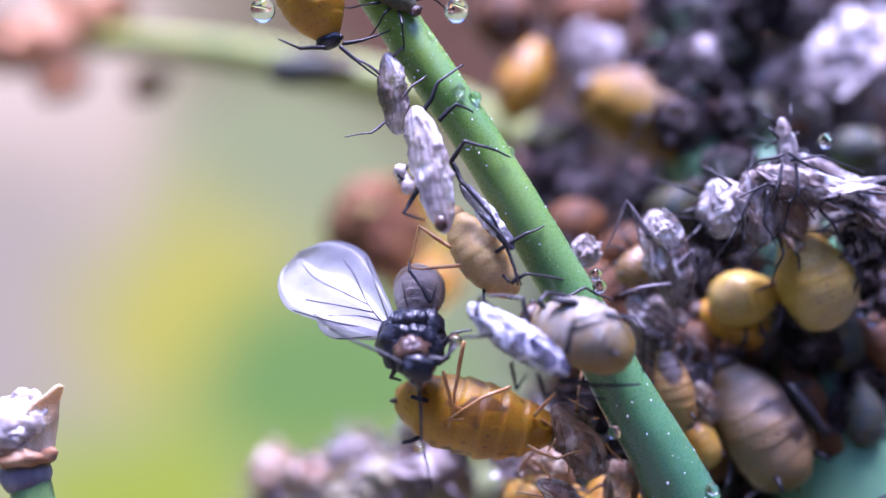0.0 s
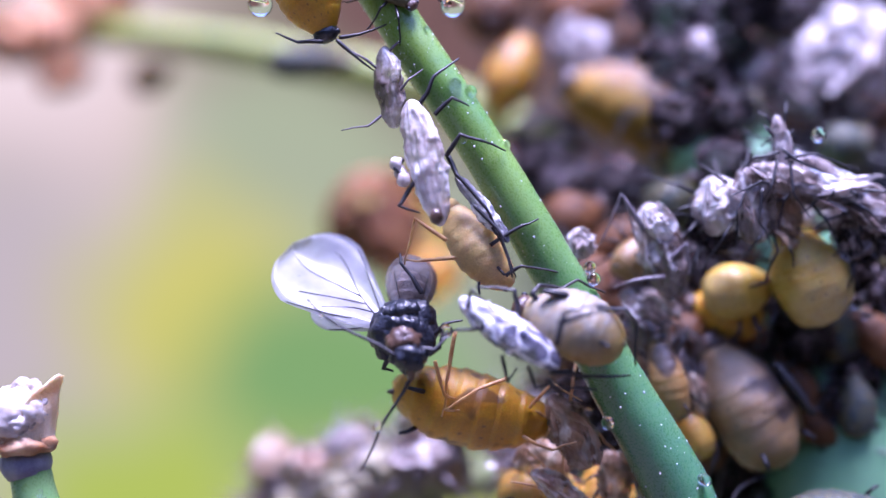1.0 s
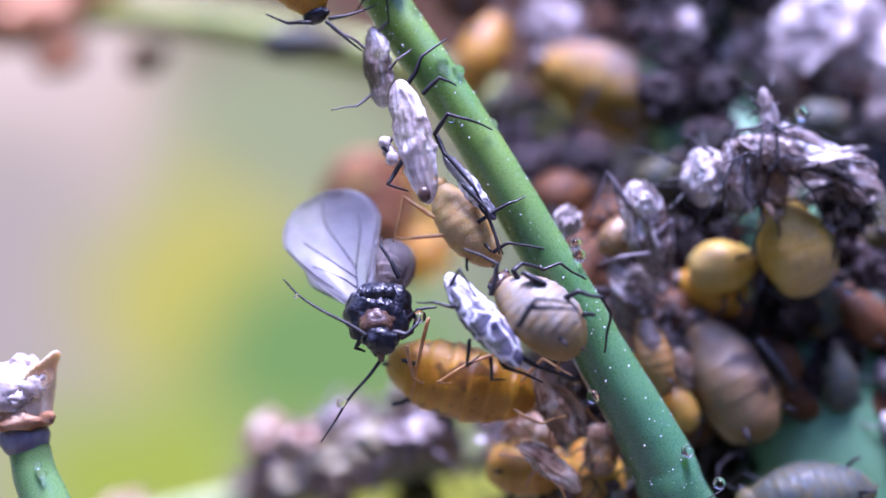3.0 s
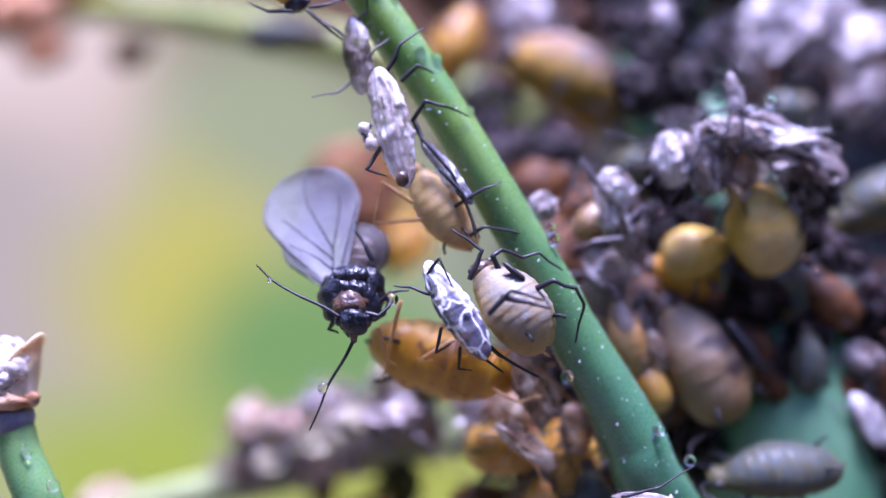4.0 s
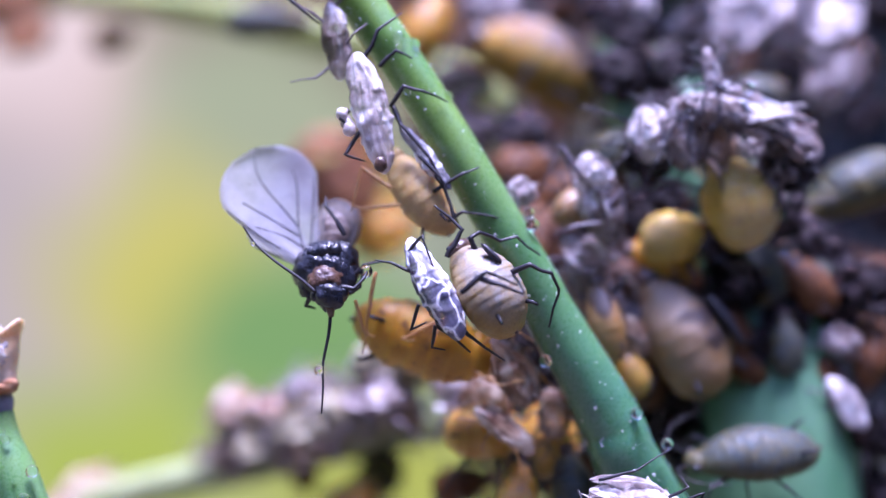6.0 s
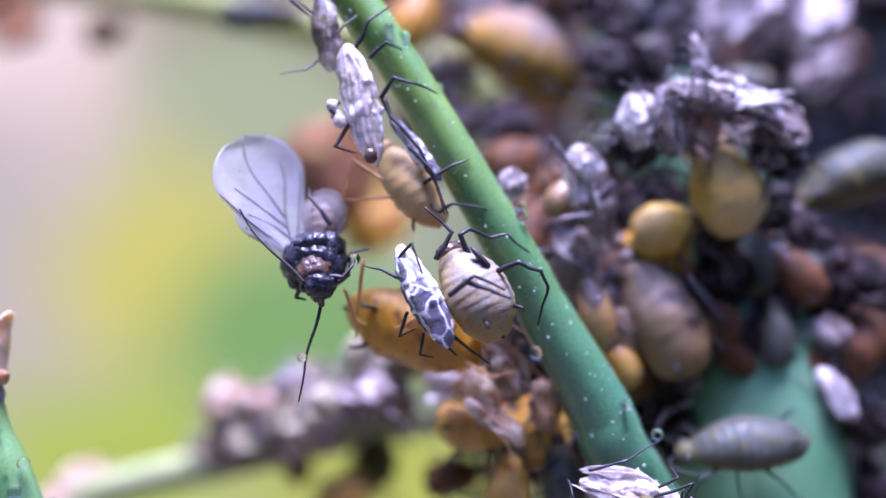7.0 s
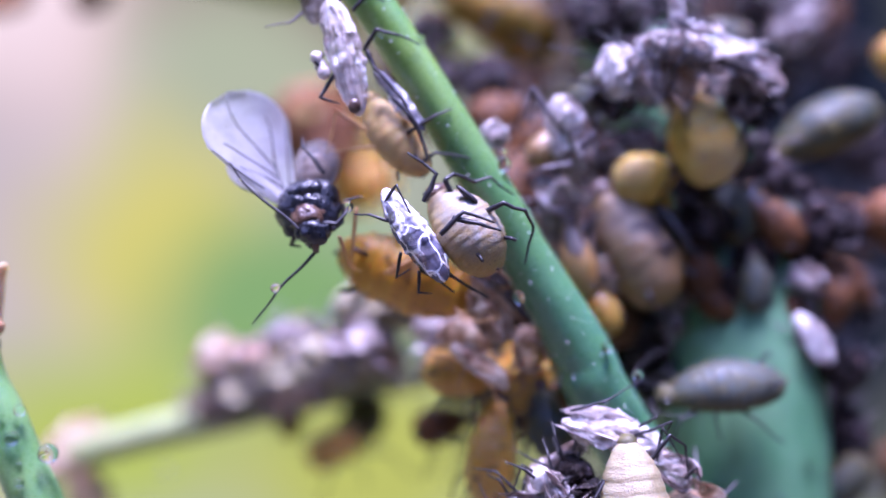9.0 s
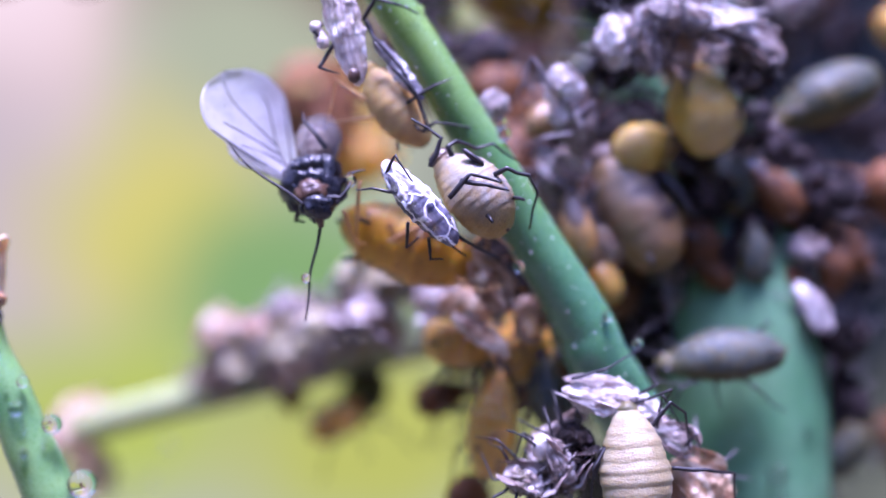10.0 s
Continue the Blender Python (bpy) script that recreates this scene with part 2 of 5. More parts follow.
M_SALMON = surface("salmon_petal", (0.42, 0.17, 0.055), (0.58, 0.31, 0.13), 1.2, 0.6, 0.03, 0.3)
M_WAX = surface("white_wax", (0.7, 0.72, 0.74), (0.86, 0.86, 0.88), 4.0, 0.4, 0.004, 0.2)
M_PINK = surface("pink_husk", (0.20, 0.17, 0.10), (0.39, 0.36, 0.24), 1.2, 0.6, 0.04, 0.2, spots=((0.14, 0.10, 0.08), 1.6), gloss=0.2)
M_PURPLE = surface("purple_collar", (0.14, 0.12, 0.17), (0.27, 0.26, 0.27), 3.0, 0.5, 0.02, 0.2)
M_SURROUND = surface("dark_surround", (0.008, 0.018, 0.008), (0.03, 0.06, 0.02), 0.08, 0.8, 0.5, fine=0.6)
M_SOIL = surface("garden_soil", (0.06, 0.045, 0.03), (0.12, 0.10, 0.06), 0.02, 0.9, 0.5, fine=0.4)

M_WATER, nt, b, ln = graph("water")
b.inputs["Base Color"].default_value = (1, 1, 1, 1)
b.inputs["Roughness"].default_value, b.inputs["IOR"].default_value, b.inputs["Transmission Weight"].default_value = 0.0, 1.333, 1.0



def film(name, c1, c2, clear):
    """Clear wing skin: lets some light straight through, scatters the rest to both sides, with a faint gloss."""
    m, nt, b, ln = graph(name)
    vec, _ = coords(nt)
    nd = {k: nt.nodes.new("ShaderNode" + k) for k in ("BsdfDiffuse", "BsdfTranslucent", "BsdfTransparent", "BsdfGlossy")}
    tint = ramp(nt, tex_noise(nt, vec, 1.5), [(0.35, c1), (0.65, c2)])
    for k in ("BsdfDiffuse", "BsdfTranslucent"):
        ln.new(tint, nd[k].inputs["Color"])
    nd["BsdfGlossy"].inputs["Roughness"].default_value = 0.25
    out = nd["BsdfDiffuse"].outputs[0]
    for k, w in (("BsdfTranslucent", 0.5), ("BsdfGlossy", 0.05), ("BsdfTransparent", clear)):
        mx = nt.nodes.new("ShaderNodeMixShader")
        mx.inputs[0].default_value = w
        ln.new(out, mx.inputs[1])
        ln.new(nd[k].outputs[0], mx.inputs[2])
        out = mx.outputs[0]
    ln.new(ramp(nt, tex_noise(nt, vec, 1.1), [(0.35, (clear + 0.12,) * 3), (0.65, (clear - 0.12,) * 3)]), mx.inputs[0])
    ln.new(out, nt.nodes["Material Output"].inputs["Surface"])
    return m


M_WING = film("wing_film", (0.46, 0.45, 0.48), (0.64, 0.63, 0.66), 0.46)
M_WING_DIM = film("wing_film_folded", (0.55, 0.53, 0.52), (0.70, 0.68, 0.67), 0.74)

# Garden far behind: glowing patches of dry earth, grass, yellow bloom and shade, out of reach of focus.
M_FAR, nt, b, ln = graph("far_garden_glow")
far_tc = nt.nodes.new("ShaderNodeTexCoord")
far_map = nt.nodes.new("ShaderNodeMapping")
far_map.inputs["Scale"].default_value = (1000,) * 3
ln.new(far_tc.outputs["Object"], far_map.inputs["Vector"])
far_noise = nt.nodes.new("ShaderNodeTexNoise")
far_noise.inputs["Scale"].default_value, far_noise.inputs["Detail"].default_value = 0.06, 3.0
ln.new(far_map.outputs["Vector"], far_noise.inputs["Vector"])


def patch(x, z, rx, rz, soft=0.0):
    """How far a place lies inside an oval patch of the far garden (1 at its middle, 0 outside)."""
    mp = nt.nodes.new("ShaderNodeMapping")
    mp.vector_type = "POINT"
    mp.inputs["Scale"].default_value = (1 / rx, 0.0, 1 / rz)
    mp.inputs["Location"].default_value = (-(x + 6.0) / rx, 0.0, -(z + 6.0) / rz)
    wv = nt.nodes.new("ShaderNodeVectorMath")
    wv.operation = "MULTIPLY_ADD"
    wv.inputs[1].default_value = (12.0, 0.0, 12.0)
    ln.new(far_noise.outputs["Color"], wv.inputs[0])
    ln.new(far_map.outputs["Vector"], wv.inputs[2])
    ln.new(wv.outputs[0], mp.inputs["Vector"])
    g = nt.nodes.new("ShaderNodeTexGradient")
    g.gradient_type = "SPHERICAL"
    ln.new(mp.outputs["Vector"], g.inputs["Vector"])
    return ramp(nt, g.outputs["Fac"], [(0.0, (0, 0, 0)), (0.65, (1, 1, 1))])


BACK_Y = 90.0
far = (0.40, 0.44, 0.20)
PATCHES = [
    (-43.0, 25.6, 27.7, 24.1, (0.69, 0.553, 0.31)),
    # Near-black patch: the deep shade behind the colony, put into the colour.
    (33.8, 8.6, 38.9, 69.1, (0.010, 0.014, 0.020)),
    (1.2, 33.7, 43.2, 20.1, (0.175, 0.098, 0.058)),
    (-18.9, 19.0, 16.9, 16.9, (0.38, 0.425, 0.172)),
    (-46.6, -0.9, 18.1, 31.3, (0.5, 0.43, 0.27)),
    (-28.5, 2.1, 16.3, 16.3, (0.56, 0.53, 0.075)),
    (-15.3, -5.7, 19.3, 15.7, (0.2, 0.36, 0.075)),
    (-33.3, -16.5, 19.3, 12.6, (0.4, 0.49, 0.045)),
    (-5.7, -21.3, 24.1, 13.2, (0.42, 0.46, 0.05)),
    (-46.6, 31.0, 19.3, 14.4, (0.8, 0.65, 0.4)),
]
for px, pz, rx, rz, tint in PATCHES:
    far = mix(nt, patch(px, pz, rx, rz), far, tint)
# No base colour: the garden's daylight is put in as emission.
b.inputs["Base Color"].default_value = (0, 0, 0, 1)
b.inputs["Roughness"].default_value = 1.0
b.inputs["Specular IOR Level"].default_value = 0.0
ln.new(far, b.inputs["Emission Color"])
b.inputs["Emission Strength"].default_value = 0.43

# ---- mesh helpers ----


def mm_matrix(m):
    out = m.copy()
    out.translation = m.translation * U
    return out


def part(name, bm, material, parent=None, label="", m=None):
    """Links a mesh drawn in millimetres as one object under its thing."""
    for v in bm.verts:
        v.co *= U
    bmesh.ops.recalc_face_normals(bm, faces=bm.faces)
    me = bpy.data.meshes.new(name)
    bm.to_mesh(me)
    bm.free()
    for p in me.polygons:
        p.use_smooth = True
    me.materials.append(material)
    ob = new(name, me)
    if parent:
        ob.parent = parent
    if m is not None:
        ob.matrix_local = mm_matrix(m)
    if label:
        ob["label"] = label
    return ob


def thing(name, m, label, category, group=""):
    ob = new(name)
    ob.empty_display_size = U
    ob.matrix_world = mm_matrix(m)
    return tagged(ob, label, category, group)


def tube(bm, pts, radii, sides=7):
    """A round rod along points, each with its own radius, with closed ends."""
    pts = [Vector(p) for p in pts]
    ring, prev = [], None
    side = None
    for i, p in enumerate(pts):
        d = (pts[min(i + 1, len(pts) - 1)] - pts[max(i - 1, 0)]).normalized()
        if side is None:
            side = d.orthogonal().normalized()
        side = (side - d * side.dot(d)).normalized()
        up = d.cross(side)
        r = radii[i] if isinstance(radii, (list, tuple)) else radii
        row = [bm.verts.new(p + (side * math.cos(a) + up * math.sin(a)) * r) for a in [2 * math.pi * k / sides for k in range(sides)]]
        if prev:
            for k in range(sides):
                bm.faces.new((prev[k], prev[(k + 1) % sides], row[(k + 1) % sides], row[k]))
        else:
            first = row
        prev = row
    bm.faces.new(first[::-1])
    bm.faces.new(prev)
    return bm


def curve_points(pts, n=6):
    """Points along a smooth line through the given ones."""
    pts = [Vector(p) for p in pts]
    out = []
    for i in range(len(pts) - 1):
        p0, p1, p2, p3 = pts[max(i - 1, 0)], pts[i], pts[i + 1], pts[min(i + 2, len(pts) - 1)]
        for k in range(n):
            s = k / n
            out.append(0.5 * (2 * p1 + (p2 - p0) * s + (2 * p0 - 5 * p1 + 4 * p2 - p3) * s * s + (3 * p1 - p0 - 3 * p2 + p3) * s ** 3))
    out.append(pts[-1])
    return out


def leg_mesh(pts, r):
    """A leg: a stout thigh, a thin shin and a fine foot, with knees that keep their corner."""
    pts = [Vector(p) for p in pts]
    line, rad = [], []
    n = len(pts) - 1
    for i in range(n):
        for s in (0.0, 0.12, 0.5, 0.88):
            u = (i + s) / n
            line.append(pts[i].lerp(pts[i + 1], s))
            swell = 1.0 + 0.25 * math.sin(math.pi * s) * (1 if i == 0 else 0) + (0.18 if s < 0.1 and i else 0)
            rad.append(r * (1.0 - 0.6 * u) * swell)
    line.append(pts[-1])
    rad.append(r * 0.36)
    wob = [p + Vector((noise.noise(p * 4.1), noise.noise(p * 4.1 + Vector((7, 1, 3))), noise.noise(p * 4.1 + Vector((2, 9, 5))))) * r * 0.9 for p in line]
    return tube(bmesh.new(), wob, rad, 7)


def ball(bm, centre, rx, ry, rz, nu=14, nv=9, rough=0.0, seed=0.0):
    centre = Vector(centre)
    rows = []
    for j in range(1, nv):
        th = math.pi * j / nv
        row = []
        for i in range(nu):
            a = 2 * math.pi * i / nu
            d = Vector((math.sin(th) * math.cos(a), math.sin(th) * math.sin(a), math.cos(th)))
            q = d * 2.3 + Vector((seed, seed * 1.7, 0))
            k = 1 + rough * (0.7 * noise.noise(q) + 0.8 * (0.3 - abs(noise.noise(q * 1.4))))
            row.append(bm.verts.new(centre + Vector((d.x * rx, d.y * ry, d.z * rz)) * k))
        rows.append(row)
    top, bot = bm.verts.new(centre + Vector((0, 0, rz))), bm.verts.new(centre - Vector((0, 0, rz)))
    for i in range(nu):
        bm.faces.new((top, rows[0][i], rows[0][(i + 1) % nu]))
        bm.faces.new((bot, rows[-1][(i + 1) % nu], rows[-1][i]))
        for j in range(nv - 2):
            bm.faces.new((rows[j][i], rows[j + 1][i], rows[j + 1][(i + 1) % nu], rows[j][(i + 1) % nu]))
    return bm


def body_mesh(L, W, H, segs=8, amp=0.035, fat=0.42, rings=64, sides=28, crumple=0.0, seed=0.0, nose=0.30, flat=0.8):
    """A pear-shaped, ringed insect body along x, with its head end at +x and its back at +z."""
    bm = bmesh.new()
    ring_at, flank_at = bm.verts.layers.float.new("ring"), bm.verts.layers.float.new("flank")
    prev = None
    for i in range(rings + 1):
        u = min(max(i / rings, 0.004), 0.996)
        w = u ** (math.log(0.5) / math.log(fat))
        r = (4 * w * (1 - w)) ** 0.48
        r = r * (1 - nose * max(0, (u - 0.55) / 0.45) ** 1.2)
        sc = (segs * u) % 1.0
        saw = sc / 0.14 if sc < 0.14 else (1.0 - sc) / 0.86
        r *= 1 + amp * (saw - 0.5)
        row = []
        for k in range(sides):
            a = 2 * math.pi * k / sides
            cy, cz = math.cos(a), math.sin(a)
            if cz < 0:
                cz *= flat
            p = Vector(((u - 0.5) * L, r * cy * W / 2, r * cz * H / 2))
            p.z -= 0.10 * H * (2 * u - 0.9) ** 2
            p *= 1 + 0.06 * noise.noise(p * 2.2 + Vector((seed, 0, 0))) + 0.02 * noise.noise(p * 6.0 + Vector((0, seed, 0)))
            if crumple:
                q = Vector((p.x * 0.55, p.y, p.z)) * (2.4 / max(W, 0.3)) + Vector((seed, seed * 2, 0))
                f = 0.7 * noise.noise(q * 0.7) + 0.45 * (0.35 - abs(noise.noise(q * 1.3))) + 0.12 * (0.3 - abs(noise.noise(q * 2.9)))
                around = Vector((math.cos(a) * 1.5, math.sin(a) * 1.5, u * 1.3 + seed))
                fold = (1 - abs(noise.noise(around * 1.5))) ** 5 + 0.6 * (1 - abs(noise.noise(around * 3.1 + Vector((4, 1, 7))))) ** 6
                f += 0.9 * (fold - 0.55)
                p.y *= 1 + crumple * f
                p.z *= 1 + crumple * (0.9 * f + 0.8 * noise.noise(q * 1.6 + Vector((3, 3, 3))))
                p.y += crumple * 0.25 * W * noise.noise(Vector((u * 4, seed, 0)))
                p.z += crumple * 0.2 * H * noise.noise(Vector((u * 3, seed, 5)))
            v = bm.verts.new(p)
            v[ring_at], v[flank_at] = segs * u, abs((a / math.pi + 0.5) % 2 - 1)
            row.append(v)
        if prev:
            for k in range(sides):
                bm.faces.new((prev[k], prev[(k + 1) % sides], row[(k + 1) % sides], row[k]))
        else:
            first = row
        prev = row
    bm.faces.new(first[::-1])
    bm.faces.new(prev)
    return bm


def axes(tail, head, up):
    """The pose of a body that lies between tail and head with its back turned to up."""
    tail, head = Vector(tail), Vector(head)
    x = (head - tail).normalized()
    z = Vector(up)
    z = (z - x * z.dot(x)).normalized()
    y = z.cross(x)
    m = Matrix((x, y, z)).transposed().to_4x4()
    m.translation = (tail + head) / 2
    return m


def default_legs(L, W, H, rnd, reach=1.0):
    out = []
    for s in (1, -1):
        for i, (fx, gx) in enumerate(((0.26, 0.16), (0.02, -0.06), (-0.20, -0.30))):
            j = lambda: rnd.uniform(-0.08, 0.08) * L
            root = Vector(((0.24 - 0.15 * i) * L, s * 0.30 * W, -0.2 * H))
            knee = root + Vector((fx * L + j(), s * (0.42 * W + j()), 0.22 * H + j())) * reach
            ankle = knee + Vector((gx * L + j(), s * (0.30 * W + j()), -0.7 * H)) * reach
            out.append([root, knee, ankle, ankle + Vector((gx * 0.3 * L, s * 0.1 * W, -0.06 * H))])
    return out


def aphid(tail, head, W, skin, label, up=(0.1, -1.0, 0.25), H=None, leg=None, face=None, legs=None, feelers=True, name="aphid", group="aphids of the colony",
          pivot=None, seed=1, amp=0.035, fat=0.42, nose=0.30, reach=1.0, legr=0.032, horns=True, detail=1.0, snug=1.0, eyes=True, segs=8):
    """A wingless aphid: ringed body, head with eyes, six legs, two feelers, two back tubes and a tail tip. legs: lines in the world, or None for its own."""
    rnd = random.Random(seed)
    F = axes(tail, head, up)
    L = (Vector(head) - Vector(tail)).length
    H = H or W * 0.85
    leg, face = leg or M_LEG, face or M_UMBER
    E = Matrix.Translation(pivot) if pivot else F
    inv = E.inverted()
    A = inv @ F
    ob = thing(name, E, label, "aphid", group)
    rings, sides = int(64 * detail), int(28 * detail)
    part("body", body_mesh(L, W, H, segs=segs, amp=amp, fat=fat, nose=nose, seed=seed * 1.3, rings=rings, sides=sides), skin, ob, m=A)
    hx = 0.47 * L
    hd = part("head", ball(bmesh.new(), (hx, 0, -0.10 * H), 0.10 * L * snug, 0.21 * W * snug, 0.19 * H * snug, 12, 8, 0.08, seed), face, ob, "dark rounded head", A)
    for s in (1, -1) if eyes else ():
        part("eye", ball(bmesh.new(), (hx + 0.03 * L, s * 0.18 * W, -0.05 * H), 0.035 * L, 0.03 * L, 0.035 * L, 8, 6), M_BLACK, ob, "small black eye", A)
    lines = [[A @ Vector(p) for p in ln_] for ln_ in default_legs(L, W, H, rnd, reach)] if legs is None else [[inv @ Vector(p) for p in ln_] for ln_ in legs]
    for ln_ in lines:
        part("leg", leg_mesh(ln_, legr), leg, ob)
    if feelers:
        for s in (1, -1):
            pts = [(hx + 0.06 * L, s * 0.1 * W, 0), (hx + 0.2 * L, s * 0.3 * W, 0.12 * H), (hx + 0.12 * L, s * 0.62 * W, 0.2 * H), (hx - 0.15 * L + rnd.uniform(-0.1, 0.1), s * 0.8 * W, 0.3 * H)]
            part("antenna", tube(bmesh.new(), [A @ p for p in curve_points(pts, 4)], [legr * 0.6 * (1 - 0.05 * k) for k in range(13)], 6), leg, ob)
    if horns:
        for s in (1, -1):
            pts = [(-0.30 * L, s * 0.26 * W, 0.28 * H), (-0.35 * L, s * 0.31 * W, 0.37 * H), (-0.40 * L, s * 0.34 * W, 0.41 * H)]
            part("back_tube", tube(bmesh.new(), [A @ Vector(p) for p in pts], [0.035 * W, 0.028 * W, 0.024 * W], 7), M_LEG, ob, "short dark tube")
        part("tail_tip", tube(bmesh.new(), [A @ Vector(p) for p in ((-0.47 * L, 0, 0), (-0.50 * L, 0, 0.03 * H), (-0.525 * L, 0, 0.06 * H))], [0.05 * W, 0.035 * W, 0.015 * W], 8), M_UMBER, ob, "dark pointed tail tip")
    return ob


def husk(tail, head, W, skin, label, up=(0.1, -1.0, 0.25), H=None, leg=None, legs=None, seed=1, crumple=0.45, name="shed_skin", group="shed skins", pivot=None, legr=0.026, reach=0.8, fat=0.5, detail=1.0, flaps=2, amp=0.035):
    """An empty shed skin: a crumpled ringed shell with torn flaps and crooked legs."""
    rnd = random.Random(seed * 7 + 3)
    F = axes(tail, head, up)
    L = (Vector(head) - Vector(tail)).length
    H = H or W * 0.58
    leg = leg or M_LEG_GREY
    E = Matrix.Translation(pivot) if pivot else F
    inv = E.inverted()
    A = inv @ F
    ob = thing(name, E, label, "shed skin", group)
    part("shell", body_mesh(L, W, H, segs=8, amp=amp, fat=fat, crumple=crumple, seed=seed * 2.1, nose=0.15, rings=int(84 * detail), sides=int(56 * detail)), skin, ob, m=A)
    for k in range(flaps):
        bm = bmesh.new()
        s = 1 if k % 2 else -1
        c = Vector((rnd.uniform(-0.2, 0.3) * L, s * rnd.uniform(0.1, 0.42) * W, rnd.uniform(0.0, 0.4) * H))
        nu, nv = 11, 5
        lean, lift = rnd.uniform(-0.5, 0.5), rnd.uniform(0.3, 1.1)
        g = []
        for i in range(nu):
            for j in range(nv):
                u, q = i / (nu - 1) - 0.5, j / (nv - 1)
                wide = 0.42 * W * (1 - (2 * u) ** 2) ** 0.5 * q
                p = c + Vector((u * 0.75 * L + lean * wide, s * wide * math.cos(lift + u), wide * math.sin(lift + u) + 0.08 * W * math.sin(5 * u + seed)))
                g.append(p + Vector((0, 0.6, 1)) * 0.10 * W * noise.noise(p * 5 + Vector((seed, 0, 0))))
        top = [bm.verts.new(p) for p in g]
        low = [bm.verts.new(p - Vector((0, 0.006, 0.012))) for p in g]
        for i in range(nu - 1):
            for j in range(nv - 1):
                q = [i * nv + j, (i + 1) * nv + j, (i + 1) * nv + j + 1, i * nv + j + 1]
                bm.faces.new([top[x] for x in q])
                bm.faces.new([low[x] for x in q[::-1]])
        rim = [i * nv for i in range(nu)] + [(nu - 1) * nv + j for j in range(1, nv)] + [i * nv + nv - 1 for i in range(nu - 2, -1, -1)] + [j for j in range(nv - 2, 0, -1)]
        for a, b2 in zip(rim, rim[1:] + rim[:1]):
            bm.faces.new((top[a], top[b2], low[b2], low[a]))
        part("flap", bm, skin, ob, "torn skin flap", A)
    lines = [[A @ Vector(p) for p in ln_] for ln_ in default_legs(L, W * 1.1, H, rnd, reach)] if legs is None else [[inv @ Vector(p) for p in ln_] for ln_ in legs]
    for ln_ in lines:
        part("leg", leg_mesh(ln_, legr), leg, ob)
    return ob


def drop(at, r, label="clear round water drop on the green stem", group="water drops", flat=0.9):
    ob = part("water_drop", ball(bmesh.new(), (0, 0, 0), r, r * flat, r, 20, 14), M_WATER)
    ob.matrix_world = mm_matrix(Matrix.Translation(at))
    return tagged(ob, label, "water drop", group)


def stalk(name, pts, radii, material, label, n=8, sides=28, kind=""):
    """A round, faintly ribbed plant stem through the given points."""
    line = curve_points(pts, n)
    us = [i * (len(radii) - 1) / (len(line) - 1) for i in range(len(line))]
    rad = [radii[int(u)] * (1 - (u - int(u))) + radii[min(int(u) + 1, len(radii) - 1)] * (u - int(u)) for u in us]
    rad = [r * (1 + 0.025 * noise.noise(Vector((i * 0.35, r, 0)))) for i, r in enumerate(rad)]
    bm = tube(bmesh.new(), line, rad, sides)
    for v in bm.verts:
        v.co += Vector((noise.noise(v.co * 2.2), noise.noise(v.co * 2.2 + Vector((5, 5, 5))), 0)) * 0.012
    ob = part("stalk", bm, material)
    ob.name = name
    return tagged(ob, label, "plant stem", kind=kind), line, rad


# ---- far garden and ground ----


def arc(a0, a1, cols):
    """A stretch of the round, upright surround; 0 degrees lies straight ahead."""
    bm = bmesh.new()
    prev = None
    for i in range(cols + 1):
        a = radians(a0 + (a1 - a0) * i / cols)
        x, y = 160 * math.sin(a), BACK_Y - 160 + 160 * math.cos(a)
        row = [bm.verts.new((x, y, z)) for z in (-120, -60, 0, 60, 120)]
        if prev:
            for k in range(4):
                bm.faces.new((prev[k], row[k], row[k + 1], prev[k + 1]))
        prev = row
    return bm


tagged(part("backdrop", arc(-70, 30, 30), M_FAR), "blurred far garden of dry earth, grass and yellow bloom, painted as glow", "backdrop", kind="structure")
# Unseen dark ring, added to hold back sky fill from the front.
tagged(part("backdrop", arc(30, 290, 60), M_SURROUND), "dark green surround, added out of view to cut fill light", "backdrop", kind="structure")
bm = bmesh.new()
rows_g = []
for j in range(7):
    r = (0.02, 200, 1000, 5000, 30000, 200000, 1500000)[j]
    rows_g.append([bm.verts.new((r * math.cos(2 * math.pi * k / 40), r * math.sin(2 * math.pi * k / 40), -420 + 6 * noise.noise(Vector((k * 0.7, j, 0))))) for k in range(40)])
for a, b2 in zip(rows_g, rows_g[1:]):
    for k in range(40):
        bm.faces.new((a[k], a[(k + 1) % 40], b2[(k + 1) % 40], b2[k]))
ob = part("ground", bm, M_SOIL)
tagged(ob, "brown garden soil far below the plant", "ground", kind="structure")

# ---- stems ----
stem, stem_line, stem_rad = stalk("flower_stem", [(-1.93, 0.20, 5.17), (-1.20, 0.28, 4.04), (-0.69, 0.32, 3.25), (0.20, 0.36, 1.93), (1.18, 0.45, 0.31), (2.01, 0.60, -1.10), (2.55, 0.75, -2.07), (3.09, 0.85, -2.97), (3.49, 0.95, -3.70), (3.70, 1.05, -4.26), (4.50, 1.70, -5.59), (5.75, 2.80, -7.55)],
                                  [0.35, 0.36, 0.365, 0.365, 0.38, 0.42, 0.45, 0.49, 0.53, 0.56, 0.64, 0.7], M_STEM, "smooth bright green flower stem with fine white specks")
